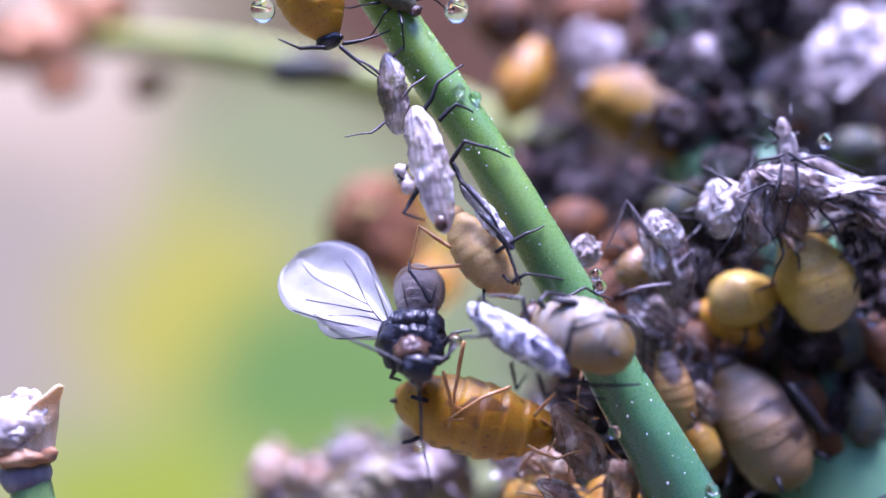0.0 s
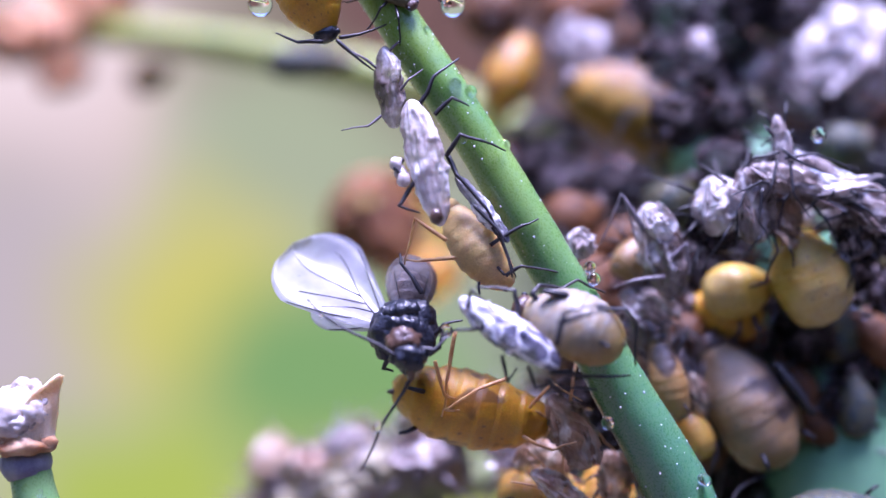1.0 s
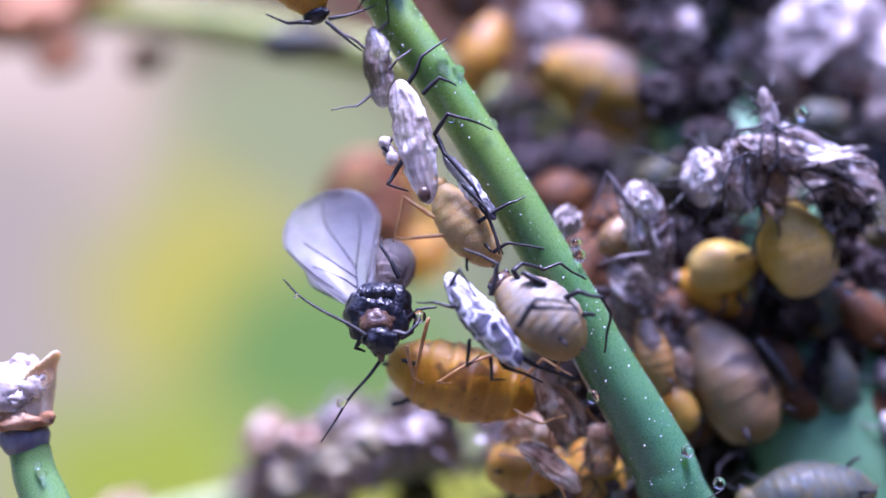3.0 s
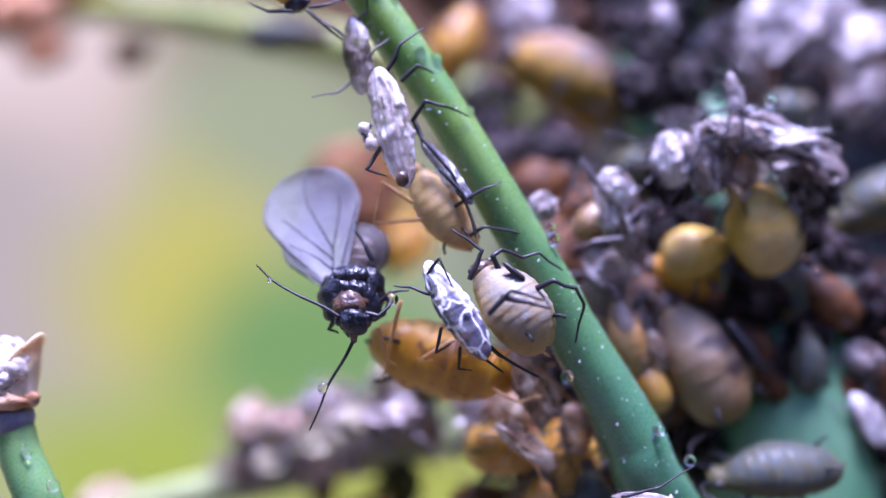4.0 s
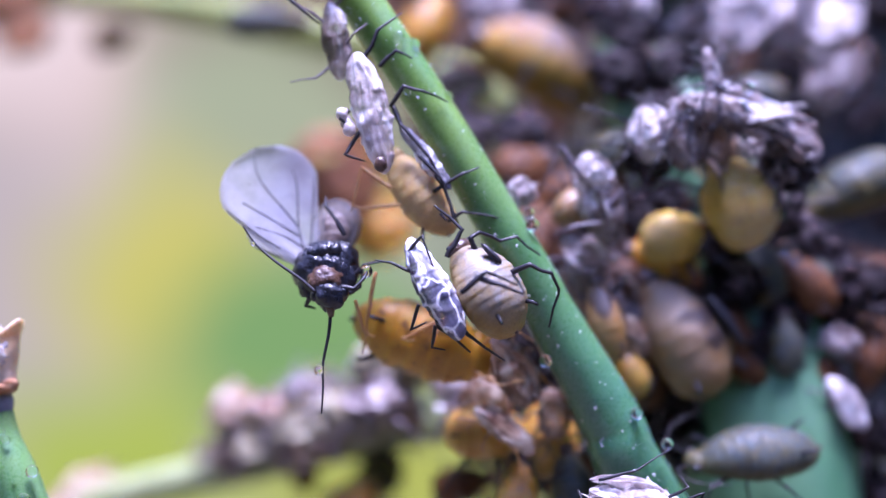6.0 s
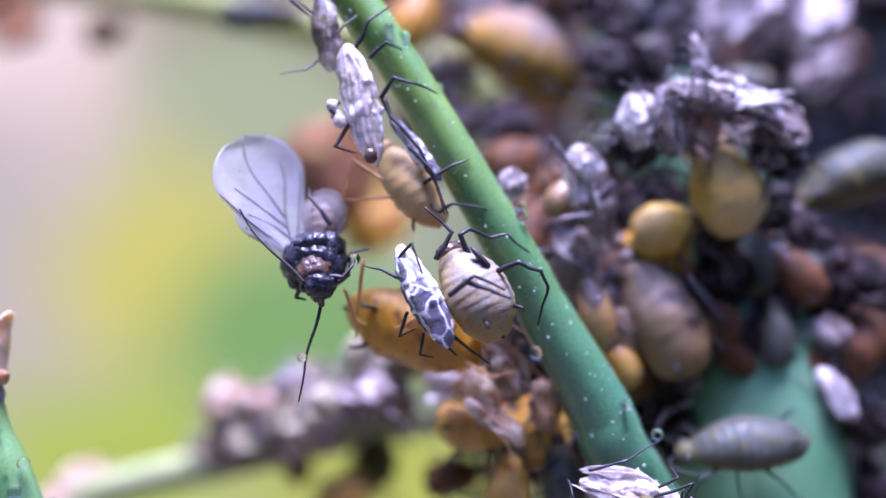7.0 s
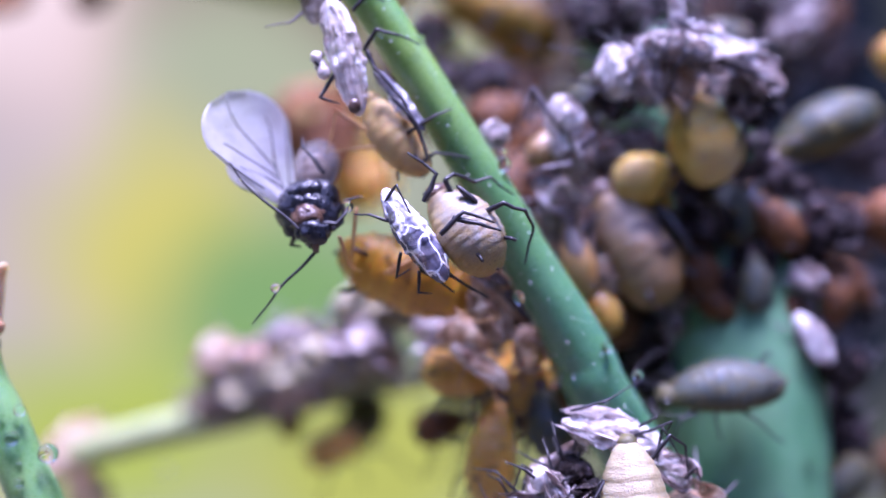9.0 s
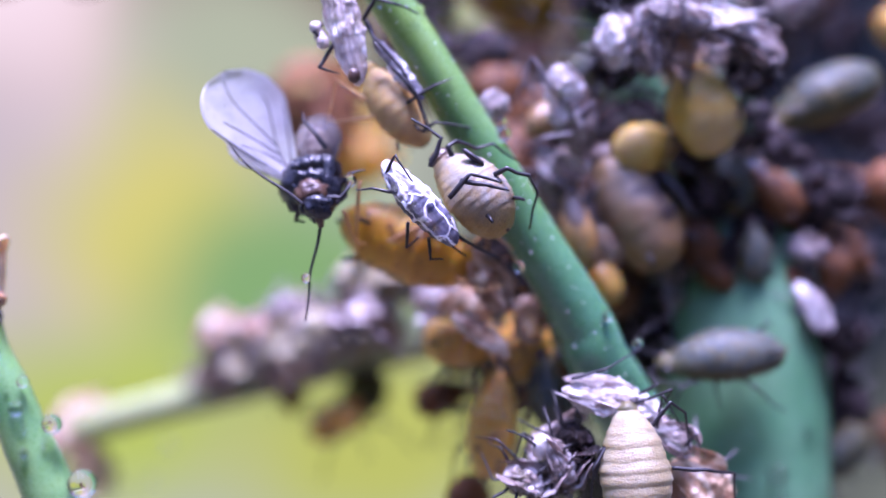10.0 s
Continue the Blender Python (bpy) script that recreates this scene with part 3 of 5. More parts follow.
main, main_line, main_rad = stalk("main_stem", [(7.20, 4.40, -12.21), (7.12, 4.30, -9.30), (7.07, 4.20, -7.33), (7.10, 4.20, -5.27), (7.06, 4.30, -2.93), (6.38, 4.90, 0.20), (5.36, 6.40, 3.28), (5.43, 7.60, 6.06), (5.48, 8.20, 8.63)],
                                  [1.8, 1.78, 1.75, 1.7, 1.6, 1.4, 1.2, 1.1, 1.0], M_STEM_BLUE, "thick blue-green main stem crowded with aphids")
bud_stem, _, _ = stalk("bud_stem", [(-6.76, 0.33, -3.10), (-6.66, 0.34, -3.45), (-6.52, 0.35, -3.96), (-6.25, 0.35, -4.53), (-5.86, 0.40, -5.58), (-5.33, 0.50, -6.82), (-4.62, 1.20, -8.47)],
                       [0.30, 0.31, 0.33, 0.36, 0.40, 0.44, 0.5], M_STEM_BUD, "slender green stem of a withered flower, beaded with drops")

# withered flower at its tip
E0 = Matrix.Translation((-6.76, 0.30, -3.24))
bud = thing("withered_flower", E0, "withered white and tan flower tip on a green stem", "flower", )
CX, RIM = 0.02, 0.50
part("collar", ball(bmesh.new(), (CX + 0.02, 0.03, -0.08), 0.385, 0.385, 0.34, 24, 14, 0.06, 2.0), M_PURPLE, bud, "purple-grey collar")
part("cup", ball(bmesh.new(), (CX, -0.02, 0.24), 0.47, 0.46, 0.24, 28, 15, 0.30, 5.0), M_DRY, bud, "orange-brown dry cup")
for k, (dx, dy, dz, rr) in enumerate(((-0.10, -0.22, 0.00, 0.40), (0.16, -0.26, 0.06, 0.26), (-0.38, -0.12, 0.04, 0.30), (-0.02, -0.05, 0.24, 0.34), (-0.24, -0.34, -0.14, 0.20), (0.06, -0.42, -0.16, 0.16))):
    part("crumpled_petal", ball(bmesh.new(), (0, 0, 0), rr, rr * 0.8, rr * 0.95, 30, 20, 0.5, 11.0 + 3 * k), M_WHITE_HUSK, bud, "white crumpled petal", Matrix.Translation((CX + dx, dy, 0.68 + 0.8 * dz)))


def dry_petal(a0, a1, high, flare, sd):
    """A thin dry petal that stands round the rim of the cup, highest in its middle, with a wavy edge."""
    bm = bmesh.new()
    nu, nv, grids = 18, 9, []
    for off in (0.0, 0.03):
        g = []
        for i in range(nu + 1):
            u = i / nu
            a = radians(a0 + (a1 - a0) * u)
            top = high * (0.35 + 0.65 * math.sin(math.pi * min(max(u, 0.02), 0.98)) ** 0.45) + 0.07 * noise.noise(Vector((u * 6, sd, 0)))
            row = []
            for j in range(nv + 1):
                v = j / nv
                rad = RIM * (0.84 + flare * v * v) - off + 0.05 * noise.noise(Vector((u * 5, v * 3, sd)))
                row.append(bm.verts.new((CX + rad * math.cos(a), rad * math.sin(a), 0.22 + top * v)))
            g.append(row)
        for p, q in zip(g, g[1:]):
            for j in range(nv):
                bm.faces.new((p[j], p[j + 1], q[j + 1], q[j]) if off else (p[j], q[j], q[j + 1], p[j + 1]))
        grids.append(g)
    edge = lambda g: [r[0] for r in g] + g[-1][1:] + [r[-1] for r in g[-2::-1]] + g[0][-2:0:-1]
    ea, eb = edge(grids[0]), edge(grids[1])
    for n in range(len(ea)):
        bm.faces.new((ea[n], eb[n], eb[(n + 1) % len(ea)], ea[(n + 1) % len(ea)]))
    return bm


for a0, a1, high, flare, sd in ((-75, 80, 1.06, 0.20, 1.0), (60, 170, 0.80, 0.12, 2.0), (165, 250, 0.43, 0.10, 3.0), (-120, -60, 0.22, 0.10, 4.0)):
    part("petal", dry_petal(a0, a1, high, flare, sd), M_BUFF_PETAL, bud, "dry buff-coloured petal")

# drops on stems
BUD_DROPS = [((-5.86, 0.03, -4.35), 0.1), ((-5.95, -0.06, -4.79), 0.115), ((-5.42, 0.1, -5.06), 0.165), ((-5.84, -0.02, -5.16), 0.045), ((-5.55, 0.08, -5.42), 0.05), ((-4.95, 0.15, -6.05), 0.24), ((-5.82, -0.07, -5.5), 0.08), ((-6.12, 0.0, -4.56), 0.035), ((-6.35, 0.01, -3.73), 0.055), ((-6.28, 0.02, -3.86), 0.065)]
for at, r in BUD_DROPS:
    drop(at, r, "clear water drop beading on the bud stem")
STEM_DROPS = [((-0.08, -0.03, 2.62), 0.10), ((0.16, 0.12, 2.54), 0.11), ((-0.55, 0.10, 3.50), 0.09), ((0.70, 0.25, 1.71), 0.10), ((2.05, 0.35, -0.20), 0.10), ((2.10, 0.30, -0.39), 0.11), ((2.31, 0.35, -2.61), 0.11), ((0.06, -0.02, 1.74), 0.06),
              ((-3.18, 0.00, 3.92), 0.20), ((-0.13, 0.30, 4.01), 0.20), ((4.29, 0.50, -3.95), 0.10), ((4.72, 0.30, -5.24), 0.12), ((7.25, 2.40, -6.57), 0.2), ((7.92, 2.70, -5.85), 0.1), ((5.88, 1.00, 2.05), 0.13), ((6.87, 2.20, -0.63), 0.14), ((7.04, 2.20, -0.80), 0.12), ((3.78, 0.45, -3.45), 0.09), ((3.81, 0.40, -3.46), 0.09)]
for at, r in STEM_DROPS:
    drop(at, r)
# fine wax specks over the flower stem
bm = bmesh.new()
rnd = random.Random(5)
for k in range(300):
    i = rnd.randrange(4, len(stem_line) - 6)
    p, q = stem_line[i], stem_line[i + 1]
    d = (q - p).normalized()
    a = rnd.uniform(-1.9, 1.9)
    out = Vector((0, -1, 0))
    out = (out - d * out.dot(d)).normalized()
    side = d.cross(out)
    r = rnd.choice((0.005, 0.006, 0.007, 0.009, 0.012, 0.017))
    at = p.lerp(q, rnd.random()) + (out * math.cos(a) + side * math.sin(a)) * stem_rad[i] * 1.0
    ball(bm, at, r, r, r * rnd.uniform(0.8, 1.5), 6, 4)
ob = part("wax_specks", bm, M_WAX)
tagged(ob, "fine whitish wax specks scattered over the flower stem", "specks", kind="stuff")


# ---- insects on the flower stem ----
AMBER = (1.49, 1.10, -2.74)
amber = aphid((-1.11, 1.10, -2.22), (1.58, 1.10, -2.81), 1.32, M_AMBER, "large glossy amber aphid clinging beside the flower stem", up=(0.15, -0.75, -0.5), H=1.15, seed=3, pivot=AMBER, amp=0.07, fat=0.45, nose=0.2, feelers=False, leg=M_LEG_AMBER, legr=0.028,
      legs=[[(0.74, 0.50, -1.98), (0.26, 0.30, -2.17), (-0.23, 0.35, -2.48), (0.00, 0.40, -2.47)], [(1.10, 0.70, -2.44), (1.44, 0.50, -2.06), (1.92, 0.50, -2.32)], [(0.98, 0.80, -2.90), (1.46, 0.70, -3.10), (1.85, 0.70, -2.96)]])
buff = aphid((0.74, 0.35, -0.55), (-0.21, 0.40, 0.76), 0.80, M_BUFF, "plump buff-yellow aphid hanging under the flower stem", up=(-0.5, -0.8, -0.1), H=0.75, seed=4, face=M_BUFF, eyes=False, amp=0.03, fat=0.5, nose=0.15, feelers=False,
      legs=[[(0.50, 0.00, 0.11), (0.97, -0.05, 0.41), (1.23, 0.05, 0.51)], [(0.73, 0.05, -0.36), (0.97, -0.05, -0.22), (1.64, 0.15, -0.30)], [(0.24, -0.10, 0.70), (0.61, -0.15, 0.31), (0.87, 0.00, -0.41)], [(-0.18, 0.20, 0.20), (-0.70, 0.30, 0.54), (-0.86, 0.30, -0.19)], [(0.08, 0.20, -0.06), (-0.53, 0.30, -0.12), (-0.83, 0.35, -0.11)]])
for ob in [o for o in buff.children if o.name.startswith("leg")][3:]:
    ob.data.materials[0] = M_LEG_AMBER
    ob["label"] = "thin salmon-coloured leg"
first = husk((-0.28, -0.25, 0.36), (-0.76, -0.25, 2.35), 0.54, M_WHITE_HUSK, "whitish crumpled shed skin hanging along the flower stem", up=(-0.25, -1, 0.2), seed=5, flaps=0, crumple=0.32, H=0.42, amp=0.03, leg=M_LEG, legr=0.036, fat=0.55,
     legs=[[(-0.61, -0.20, 2.23), (-0.40, -0.25, 2.66), (-0.01, -0.10, 3.02)], [(-0.39, -0.15, 2.10), (-0.13, -0.20, 2.37), (0.15, -0.10, 2.25)], [(-0.20, -0.10, 1.47), (0.02, -0.25, 1.77), (0.33, -0.20, 1.69), (0.72, 0.00, 1.59)], [(-0.65, -0.20, 1.11), (-0.92, -0.30, 0.66), (-0.59, -0.20, 0.57)], [(-0.86, -0.20, 1.37), (-0.99, -0.30, 1.23), (-0.73, -0.20, 0.99)]])
inv = axes((-0.28, -0.25, 0.36), (-0.76, -0.25, 2.35), (-0.25, -1, 0.2)).inverted()
part("opening", ball(bmesh.new(), (0, 0, 0), 0.10, 0.07, 0.12, 14, 9, 0.3, 2.0), M_UMBER, first, "dark open tail end", inv @ Matrix.Translation((-0.33, -0.48, 0.48)))
for k, px in enumerate(((-0.96, -0.25, 1.31), (-0.84, -0.30, 1.06), (-0.89, -0.20, 1.18))):
    part("side_lobe", ball(bmesh.new(), (0, 0, 0), 0.10, 0.09, 0.11, 14, 9, 0.4, 3.0 + k), M_WHITE_HUSK, first, "crumpled side lobe", inv @ Matrix.Translation(px))
husk((-1.00, 0.05, 1.95), (-1.22, 0.10, 3.27), 0.42, M_LILAC_HUSK, "grey-brown shed skin clinging to the flower stem", up=(-0.4, -1, 0.2), seed=6, flaps=0, crumple=0.35, leg=M_LEG_GREY, legr=0.022,
     legs=[[(-1.32, 0.10, 2.92), (-1.61, 0.05, 3.10), (-1.93, 0.10, 3.32)], [(-1.01, 0.00, 2.44), (-0.79, -0.10, 2.69), (-0.58, 0.00, 2.87)], [(-1.23, 0.05, 2.15), (-1.44, 0.00, 1.96), (-1.85, 0.00, 1.90)], [(-1.16, 0.10, 3.15), (-0.97, 0.00, 3.30), (-0.88, 0.05, 3.43)]])
husk((0.77, -0.02, 0.13), (-0.05, 0.00, 1.20), 0.26, M_VEIN_HUSK, "dark and white shed skin pressed along the flower stem", up=(0.3, -1, 0.3), seed=8, flaps=0, crumple=0.4, leg=M_LEG, legr=0.042,
     legs=[[(-0.18, 0.00, 1.53), (-0.05, -0.10, 1.17), (0.41, -0.15, 0.65), (0.71, -0.05, 0.19)], [(0.42, 0.00, 0.53), (0.67, -0.10, 0.18), (0.83, -0.10, -0.41)]])
top = aphid((-2.68, -0.10, 4.72), (-2.10, -0.10, 3.39), 1.05, M_AMBER, "orange aphid with a black head hanging beside the flower stem", up=(-0.1, -0.9, 0.2), seed=9, face=M_BLACK, feelers=False, leg=M_LEG, legr=0.032,
      legs=[[(-2.14, -0.20, 3.25), (-2.52, -0.25, 3.22), (-2.89, -0.20, 3.39)], [(-1.94, -0.10, 3.30), (-1.62, -0.10, 3.03), (-1.37, 0.00, 2.86)], [(-1.90, -0.10, 3.34), (-1.59, -0.10, 3.39), (-1.16, 0.00, 3.60)], [(-2.03, -0.20, 3.92), (-1.93, -0.20, 4.28), (-1.63, 0.00, 4.44)]])
aphid((-1.43, 0.00, 4.44), (-0.74, -0.15, 3.86), 0.5, M_GREY, "small dark grey aphid on the flower stem", up=(0.2, -1, 0.3), seed=10, feelers=False, legr=0.022)
husk((2.16, 1.00, -3.37), (1.47, 0.90, -2.21), 0.55, M_TAN_HUSK, "tan crumpled shed skin beside the flower stem", seed=12, crumple=0.5, leg=M_LEG_AMBER)
husk((2.19, 1.00, -4.16), (1.18, 0.90, -3.39), 0.40, M_TAN_HUSK, "narrow pinkish-tan shed skin below the amber aphid", seed=13, crumple=0.35, up=(0.3, -1, 0.5), leg=M_LEG_AMBER)
aphid((0.67, 2.10, -3.89), (2.25, 1.90, -3.95), 1.05, M_HONEY, "amber aphid in the cluster beside the flower stem", seed=14, up=(0, -0.8, 0.6))
aphid((1.77, 1.90, -6.45), (2.05, 1.90, -4.35), 0.95, M_HONEY, "amber and grey aphid low beside the flower stem", seed=15, up=(-0.4, -1, 0.1))
aphid((3.03, 1.70, -5.52), (2.75, 1.70, -4.19), 0.75, M_GREY, "grey aphid tucked behind the flower stem", seed=16, up=(-0.2, -1, 0.3))
aphid((2.62, 2.10, -4.75), (2.38, 2.10, -3.34), 1.1, M_HONEY, "amber aphid among brown skins", seed=17, up=(-0.2, -1, 0.3))
husk((1.79, 1.90, -3.16), (1.03, 1.90, -3.65), 0.7, M_TAN_HUSK, "brown shed skin among the aphids", seed=18)
husk((2.67, 1.50, -4.00), (2.47, 1.50, -3.13), 0.5, M_TAN_HUSK, "brown shed skin beside the flower stem", seed=19)
aphid((1.36, 2.60, -2.90), (2.31, 2.50, -3.35), 0.9, M_PEACH, "salmon-brown aphid above the amber cluster", seed=20, up=(0, -1, 0.5))
aphid((0.40, 4.60, -5.46), (1.53, 4.40, -5.09), 0.8, M_BROWN, "blurred brown aphid beside the cluster", seed=27, up=(0, -1, 0.5))
aphid((1.14, 3.20, -6.81), (1.89, 3.00, -7.33), 0.9, M_RUST, "rust-brown aphid low in the cluster", seed=28, up=(0, -1, 0.5))

# lower group at the foot of the flower stem
aphid((4.10, -0.70, -7.26), (3.96, -0.35, -4.88), 1.12, M_CREAM, "cream-coloured ringed aphid seen from its back", up=(0.0, -1, 0.45), H=0.95, segs=12, seed=21, amp=0.05, fat=0.58, nose=0.22, leg=M_LEG, feelers=False, face=M_GREY, snug=0.75, eyes=False,
      legs=[[(3.70, -0.40, -5.30), (3.35, -0.60, -5.79), (3.32, -0.40, -6.46)], [(4.28, -0.40, -5.22), (4.59, -0.50, -4.78), (4.87, -0.30, -4.98), (4.99, -0.10, -5.64)], [(4.61, -0.50, -5.82), (5.23, -0.50, -5.88), (5.67, -0.20, -5.99), (5.73, 0.00, -6.49)]])
husk((4.62, 0.10, -5.07), (2.94, -0.10, -4.62), 0.50, M_WHITE_HUSK, "white torn shed skin at the foot of the flower stem", up=(0.1, -1, 0.6), seed=22, crumple=0.85, flaps=5, leg=M_LEG,
     legs=[[(3.08, -0.10, -4.44), (3.62, -0.20, -4.28), (4.30, 0.20, -3.99)], [(4.20, 0.00, -4.73), (4.50, -0.10, -4.54), (4.42, 0.20, -4.43)], [(4.10, 0.00, -4.87), (4.70, -0.20, -4.62), (4.48, 0.10, -5.11)]])
husk((5.12, 0.20, -5.69), (4.30, 0.10, -5.15), 0.5, M_LILAC_HUSK, "greyish shed skin behind the cream aphid", up=(0.1, -1, 0.6), seed=23, crumple=0.5, leg=M_LEG,
     legs=[[(4.46, 0.00, -5.28), (4.54, -0.20, -4.71), (4.96, 0.00, -5.38)], [(4.95, 0.00, -5.56), (5.09, -0.10, -5.37), (5.23, 0.10, -5.67)]])
tangle = husk((2.39, 0.20, -6.12), (3.43, 0.20, -5.48), 0.75, M_LILAC_HUSK, "dark tangled shed skin with a pale blister", up=(0.1, -1, 0.6), seed=24, crumple=0.85, flaps=7, leg=M_LEG,
     legs=[[(2.61, 0.00, -5.53), (2.29, -0.10, -5.28), (2.06, 0.00, -5.98)], [(2.34, 0.00, -5.89), (1.88, 0.00, -5.42), (1.50, 0.20, -5.40)], [(2.24, 0.00, -6.07), (1.78, 0.00, -6.06), (1.61, 0.20, -5.64)], [(2.98, 0.00, -5.26), (2.85, 0.00, -4.84), (2.79, 0.20, -4.64)], [(3.07, 0.00, -5.63), (3.25, -0.10, -5.07), (3.00, 0.00, -4.71)], [(3.40, -0.20, -6.05), (3.48, -0.40, -5.56), (3.67, -0.30, -5.40)]])
part("blister", ball(bmesh.new(), (0, 0, 0), 0.17, 0.15, 0.2, 16, 11, 0.35, 4.0), M_WHITE_HUSK, tangle, "round white blister", axes((2.39, 0.20, -6.12), (3.43, 0.20, -5.48), (0.1, -1, 0.6)).inverted() @ Matrix.Translation((2.59, -0.15, -5.52)))
husk((3.09, 0.30, -6.61), (2.35, 0.20, -6.30), 0.6, M_LILAC_HUSK, "lilac-grey shed skin low on the stem", seed=25, crumple=0.6)
husk((5.75, 0.50, -6.98), (4.81, 0.40, -5.91), 0.9, M_TAN_HUSK, "brown shed skin under the cream aphid", seed=26, crumple=0.4)

husk((2.63, -0.10, -6.16), (1.95, -0.10, -5.96), 0.42, M_LILAC_HUSK, "dark lilac shed skin in the lower tangle", up=(0.1, -1, 0.6), seed=211, crumple=0.8, leg=M_LEG, flaps=4, reach=1.5)
husk((3.44, 0.00, -5.37), (2.83, -0.10, -5.61), 0.45, M_DARK_HUSK, "dark shed skin in the lower tangle", up=(0.2, -1, 0.4), seed=212, crumple=0.8, leg=M_LEG, flaps=4, reach=1.5)
husk((3.13, -0.10, -6.26), (2.59, -0.20, -5.37), 0.32, M_LILAC_HUSK, "thin lilac shed skin across the lower tangle", up=(-0.3, -1, 0.4), seed=213, crumple=0.8, leg=M_LEG, flaps=4, reach=1.6)

# the pale aphid and the veined skin that shift against the flower stem
PALE, SKIN = (1.75, -0.30, -1.11), (1.45, -0.60, -1.52)
pale = aphid((2.48, -0.42, -1.37), (0.97, -0.20, -0.75), 1.08, M_PALE, "pale grey aphid with an ochre belly shifting on the stem", up=(0.15, -0.85, 0.45), H=0.98, segs=11, seed=31, amp=0.028, fat=0.45, nose=0.2, feelers=False, pivot=PALE, legr=0.042,
      legs=[[(0.95, -0.50, -1.06), (0.89, -0.50, -0.56), (0.32, -0.50, -0.50)], [(1.42, -0.30, -0.95), (1.12, -0.40, -0.61), (1.21, -0.30, -0.50), (1.60, -0.10, -0.49), (1.82, -0.05, -0.39), (2.26, 0.10, -0.57)], [(1.44, -0.95, -1.37), (1.56, -1.00, -0.90), (2.05, -0.98, -0.80)], [(1.48, -0.95, -1.06), (1.90, -1.00, -0.92), (2.21, -0.95, -0.85)], [(1.77, -0.45, -1.06), (2.09, -0.70, -0.82), (2.45, -0.60, -0.83), (2.64, -0.40, -1.04), (2.68, -0.20, -1.66)], [(1.39, -0.50, -1.75), (1.90, -0.40, -1.84), (2.61, -0.10, -1.81)], [(1.35, -0.50, -1.86), (1.47, -0.50, -1.99), (2.10, -0.20, -2.04)]])
part("back_patch", ball(bmesh.new(), (0, 0, 0), 0.22, 0.09, 0.05, 14, 8, 0.3, 3.0), M_LEG, pale, "black patch on the back", Matrix.Translation(Vector((1.47, -0.58, -0.61)) - Vector(PALE)) @ Euler((0, radians(8), 0)).to_matrix().to_4x4())
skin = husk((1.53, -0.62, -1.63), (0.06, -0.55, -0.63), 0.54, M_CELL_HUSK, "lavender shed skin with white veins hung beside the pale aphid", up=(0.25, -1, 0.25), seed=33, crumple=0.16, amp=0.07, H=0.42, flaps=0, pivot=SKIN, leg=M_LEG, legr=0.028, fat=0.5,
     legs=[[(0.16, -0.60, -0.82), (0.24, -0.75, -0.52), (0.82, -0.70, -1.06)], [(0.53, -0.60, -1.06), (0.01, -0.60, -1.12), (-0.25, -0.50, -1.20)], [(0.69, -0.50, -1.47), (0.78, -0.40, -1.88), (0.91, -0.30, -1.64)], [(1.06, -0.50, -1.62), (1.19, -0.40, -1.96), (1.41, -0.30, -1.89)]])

grip = [o for o in pale.children if o.name.startswith("leg")]
grip = [grip[1], grip[4]]

# ---- the winged aphid ----
FLY = (-0.72, -0.35, -1.75)
fly = thing("winged_aphid", Matrix.Translation(FLY), "black winged aphid with clear veined wings hanging in air", "winged aphid")
fly.scale = (1.03,) * 3


def fly_at(p):
    return Vector(p) - Vector(FLY)


part("abdomen", body_mesh(1.15, 0.78, 0.7, amp=0.05, seed=3.0, fat=0.5, nose=0.2), M_TAN_BODY, fly, "tan-grey abdomen", axes(fly_at((-0.62, 0.75, 0.03)), fly_at((-0.75, -0.10, -0.96)), (-0.1, -1, 0.5)))
part("thorax", ball(bmesh.new(), (0, 0, 0), 0.50, 0.52, 0.46, 40, 28, 0.22, 4.0), M_BLACK, fly, "glossy blue-black thorax", axes(fly_at((-0.75, -0.10, -0.79)), fly_at((-0.78, -0.35, -1.56)), (-0.1, -1, 0.5)))
for x, (px, rr) in enumerate(((fly_at((-0.97, -0.40, -1.01)), 0.19), (fly_at((-0.51, -0.40, -0.97)), 0.20), (fly_at((-1.01, -0.40, -1.39)), 0.18), (fly_at((-0.46, -0.42, -1.28)), 0.17))):
    part("thorax_lobe", ball(bmesh.new(), (0, 0, 0), rr, rr * 0.8, rr * 1.25, 22, 15, 0.3, 1.3 + x * 2.0), M_BLACK, fly, m=Matrix.Translation(px))
for k, (lift, wide) in enumerate(((0.0, 0.34), (-0.20, 0.38))):
    arch = [fly_at((-0.76 + wide * math.sin(a), -0.54 + 0.26 * (1 - math.cos(a)), -0.99 + lift + 0.13 * math.cos(a) + 0.03 * math.sin(4 * a + k))) for a in (-1.1, -0.8, -0.5, -0.2, 0.1, 0.4, 0.7, 1.1)]
    part("back_plate", tube(bmesh.new(), curve_points(arch, 3), [0.06 + 0.07 * math.sin(math.pi * n / 21) + 0.018 * math.sin(2.1 * n + k) for n in range(22)], 10), M_BLACK, fly, "curved glossy back plate")
part("collar", ball(bmesh.new(), (0, 0, 0), 0.26, 0.20, 0.24, 22, 15, 0.35, 8.0), M_UMBER, fly, "brown neck plate", Matrix.Translation(fly_at((-0.75, -0.62, -1.34))))
part("head", ball(bmesh.new(), (0, 0, 0), 0.25, 0.22, 0.22, 22, 15, 0.35, 9.0), M_BLACK, fly, "black head", Matrix.Translation(fly_at((-0.66, -0.68, -1.56))))
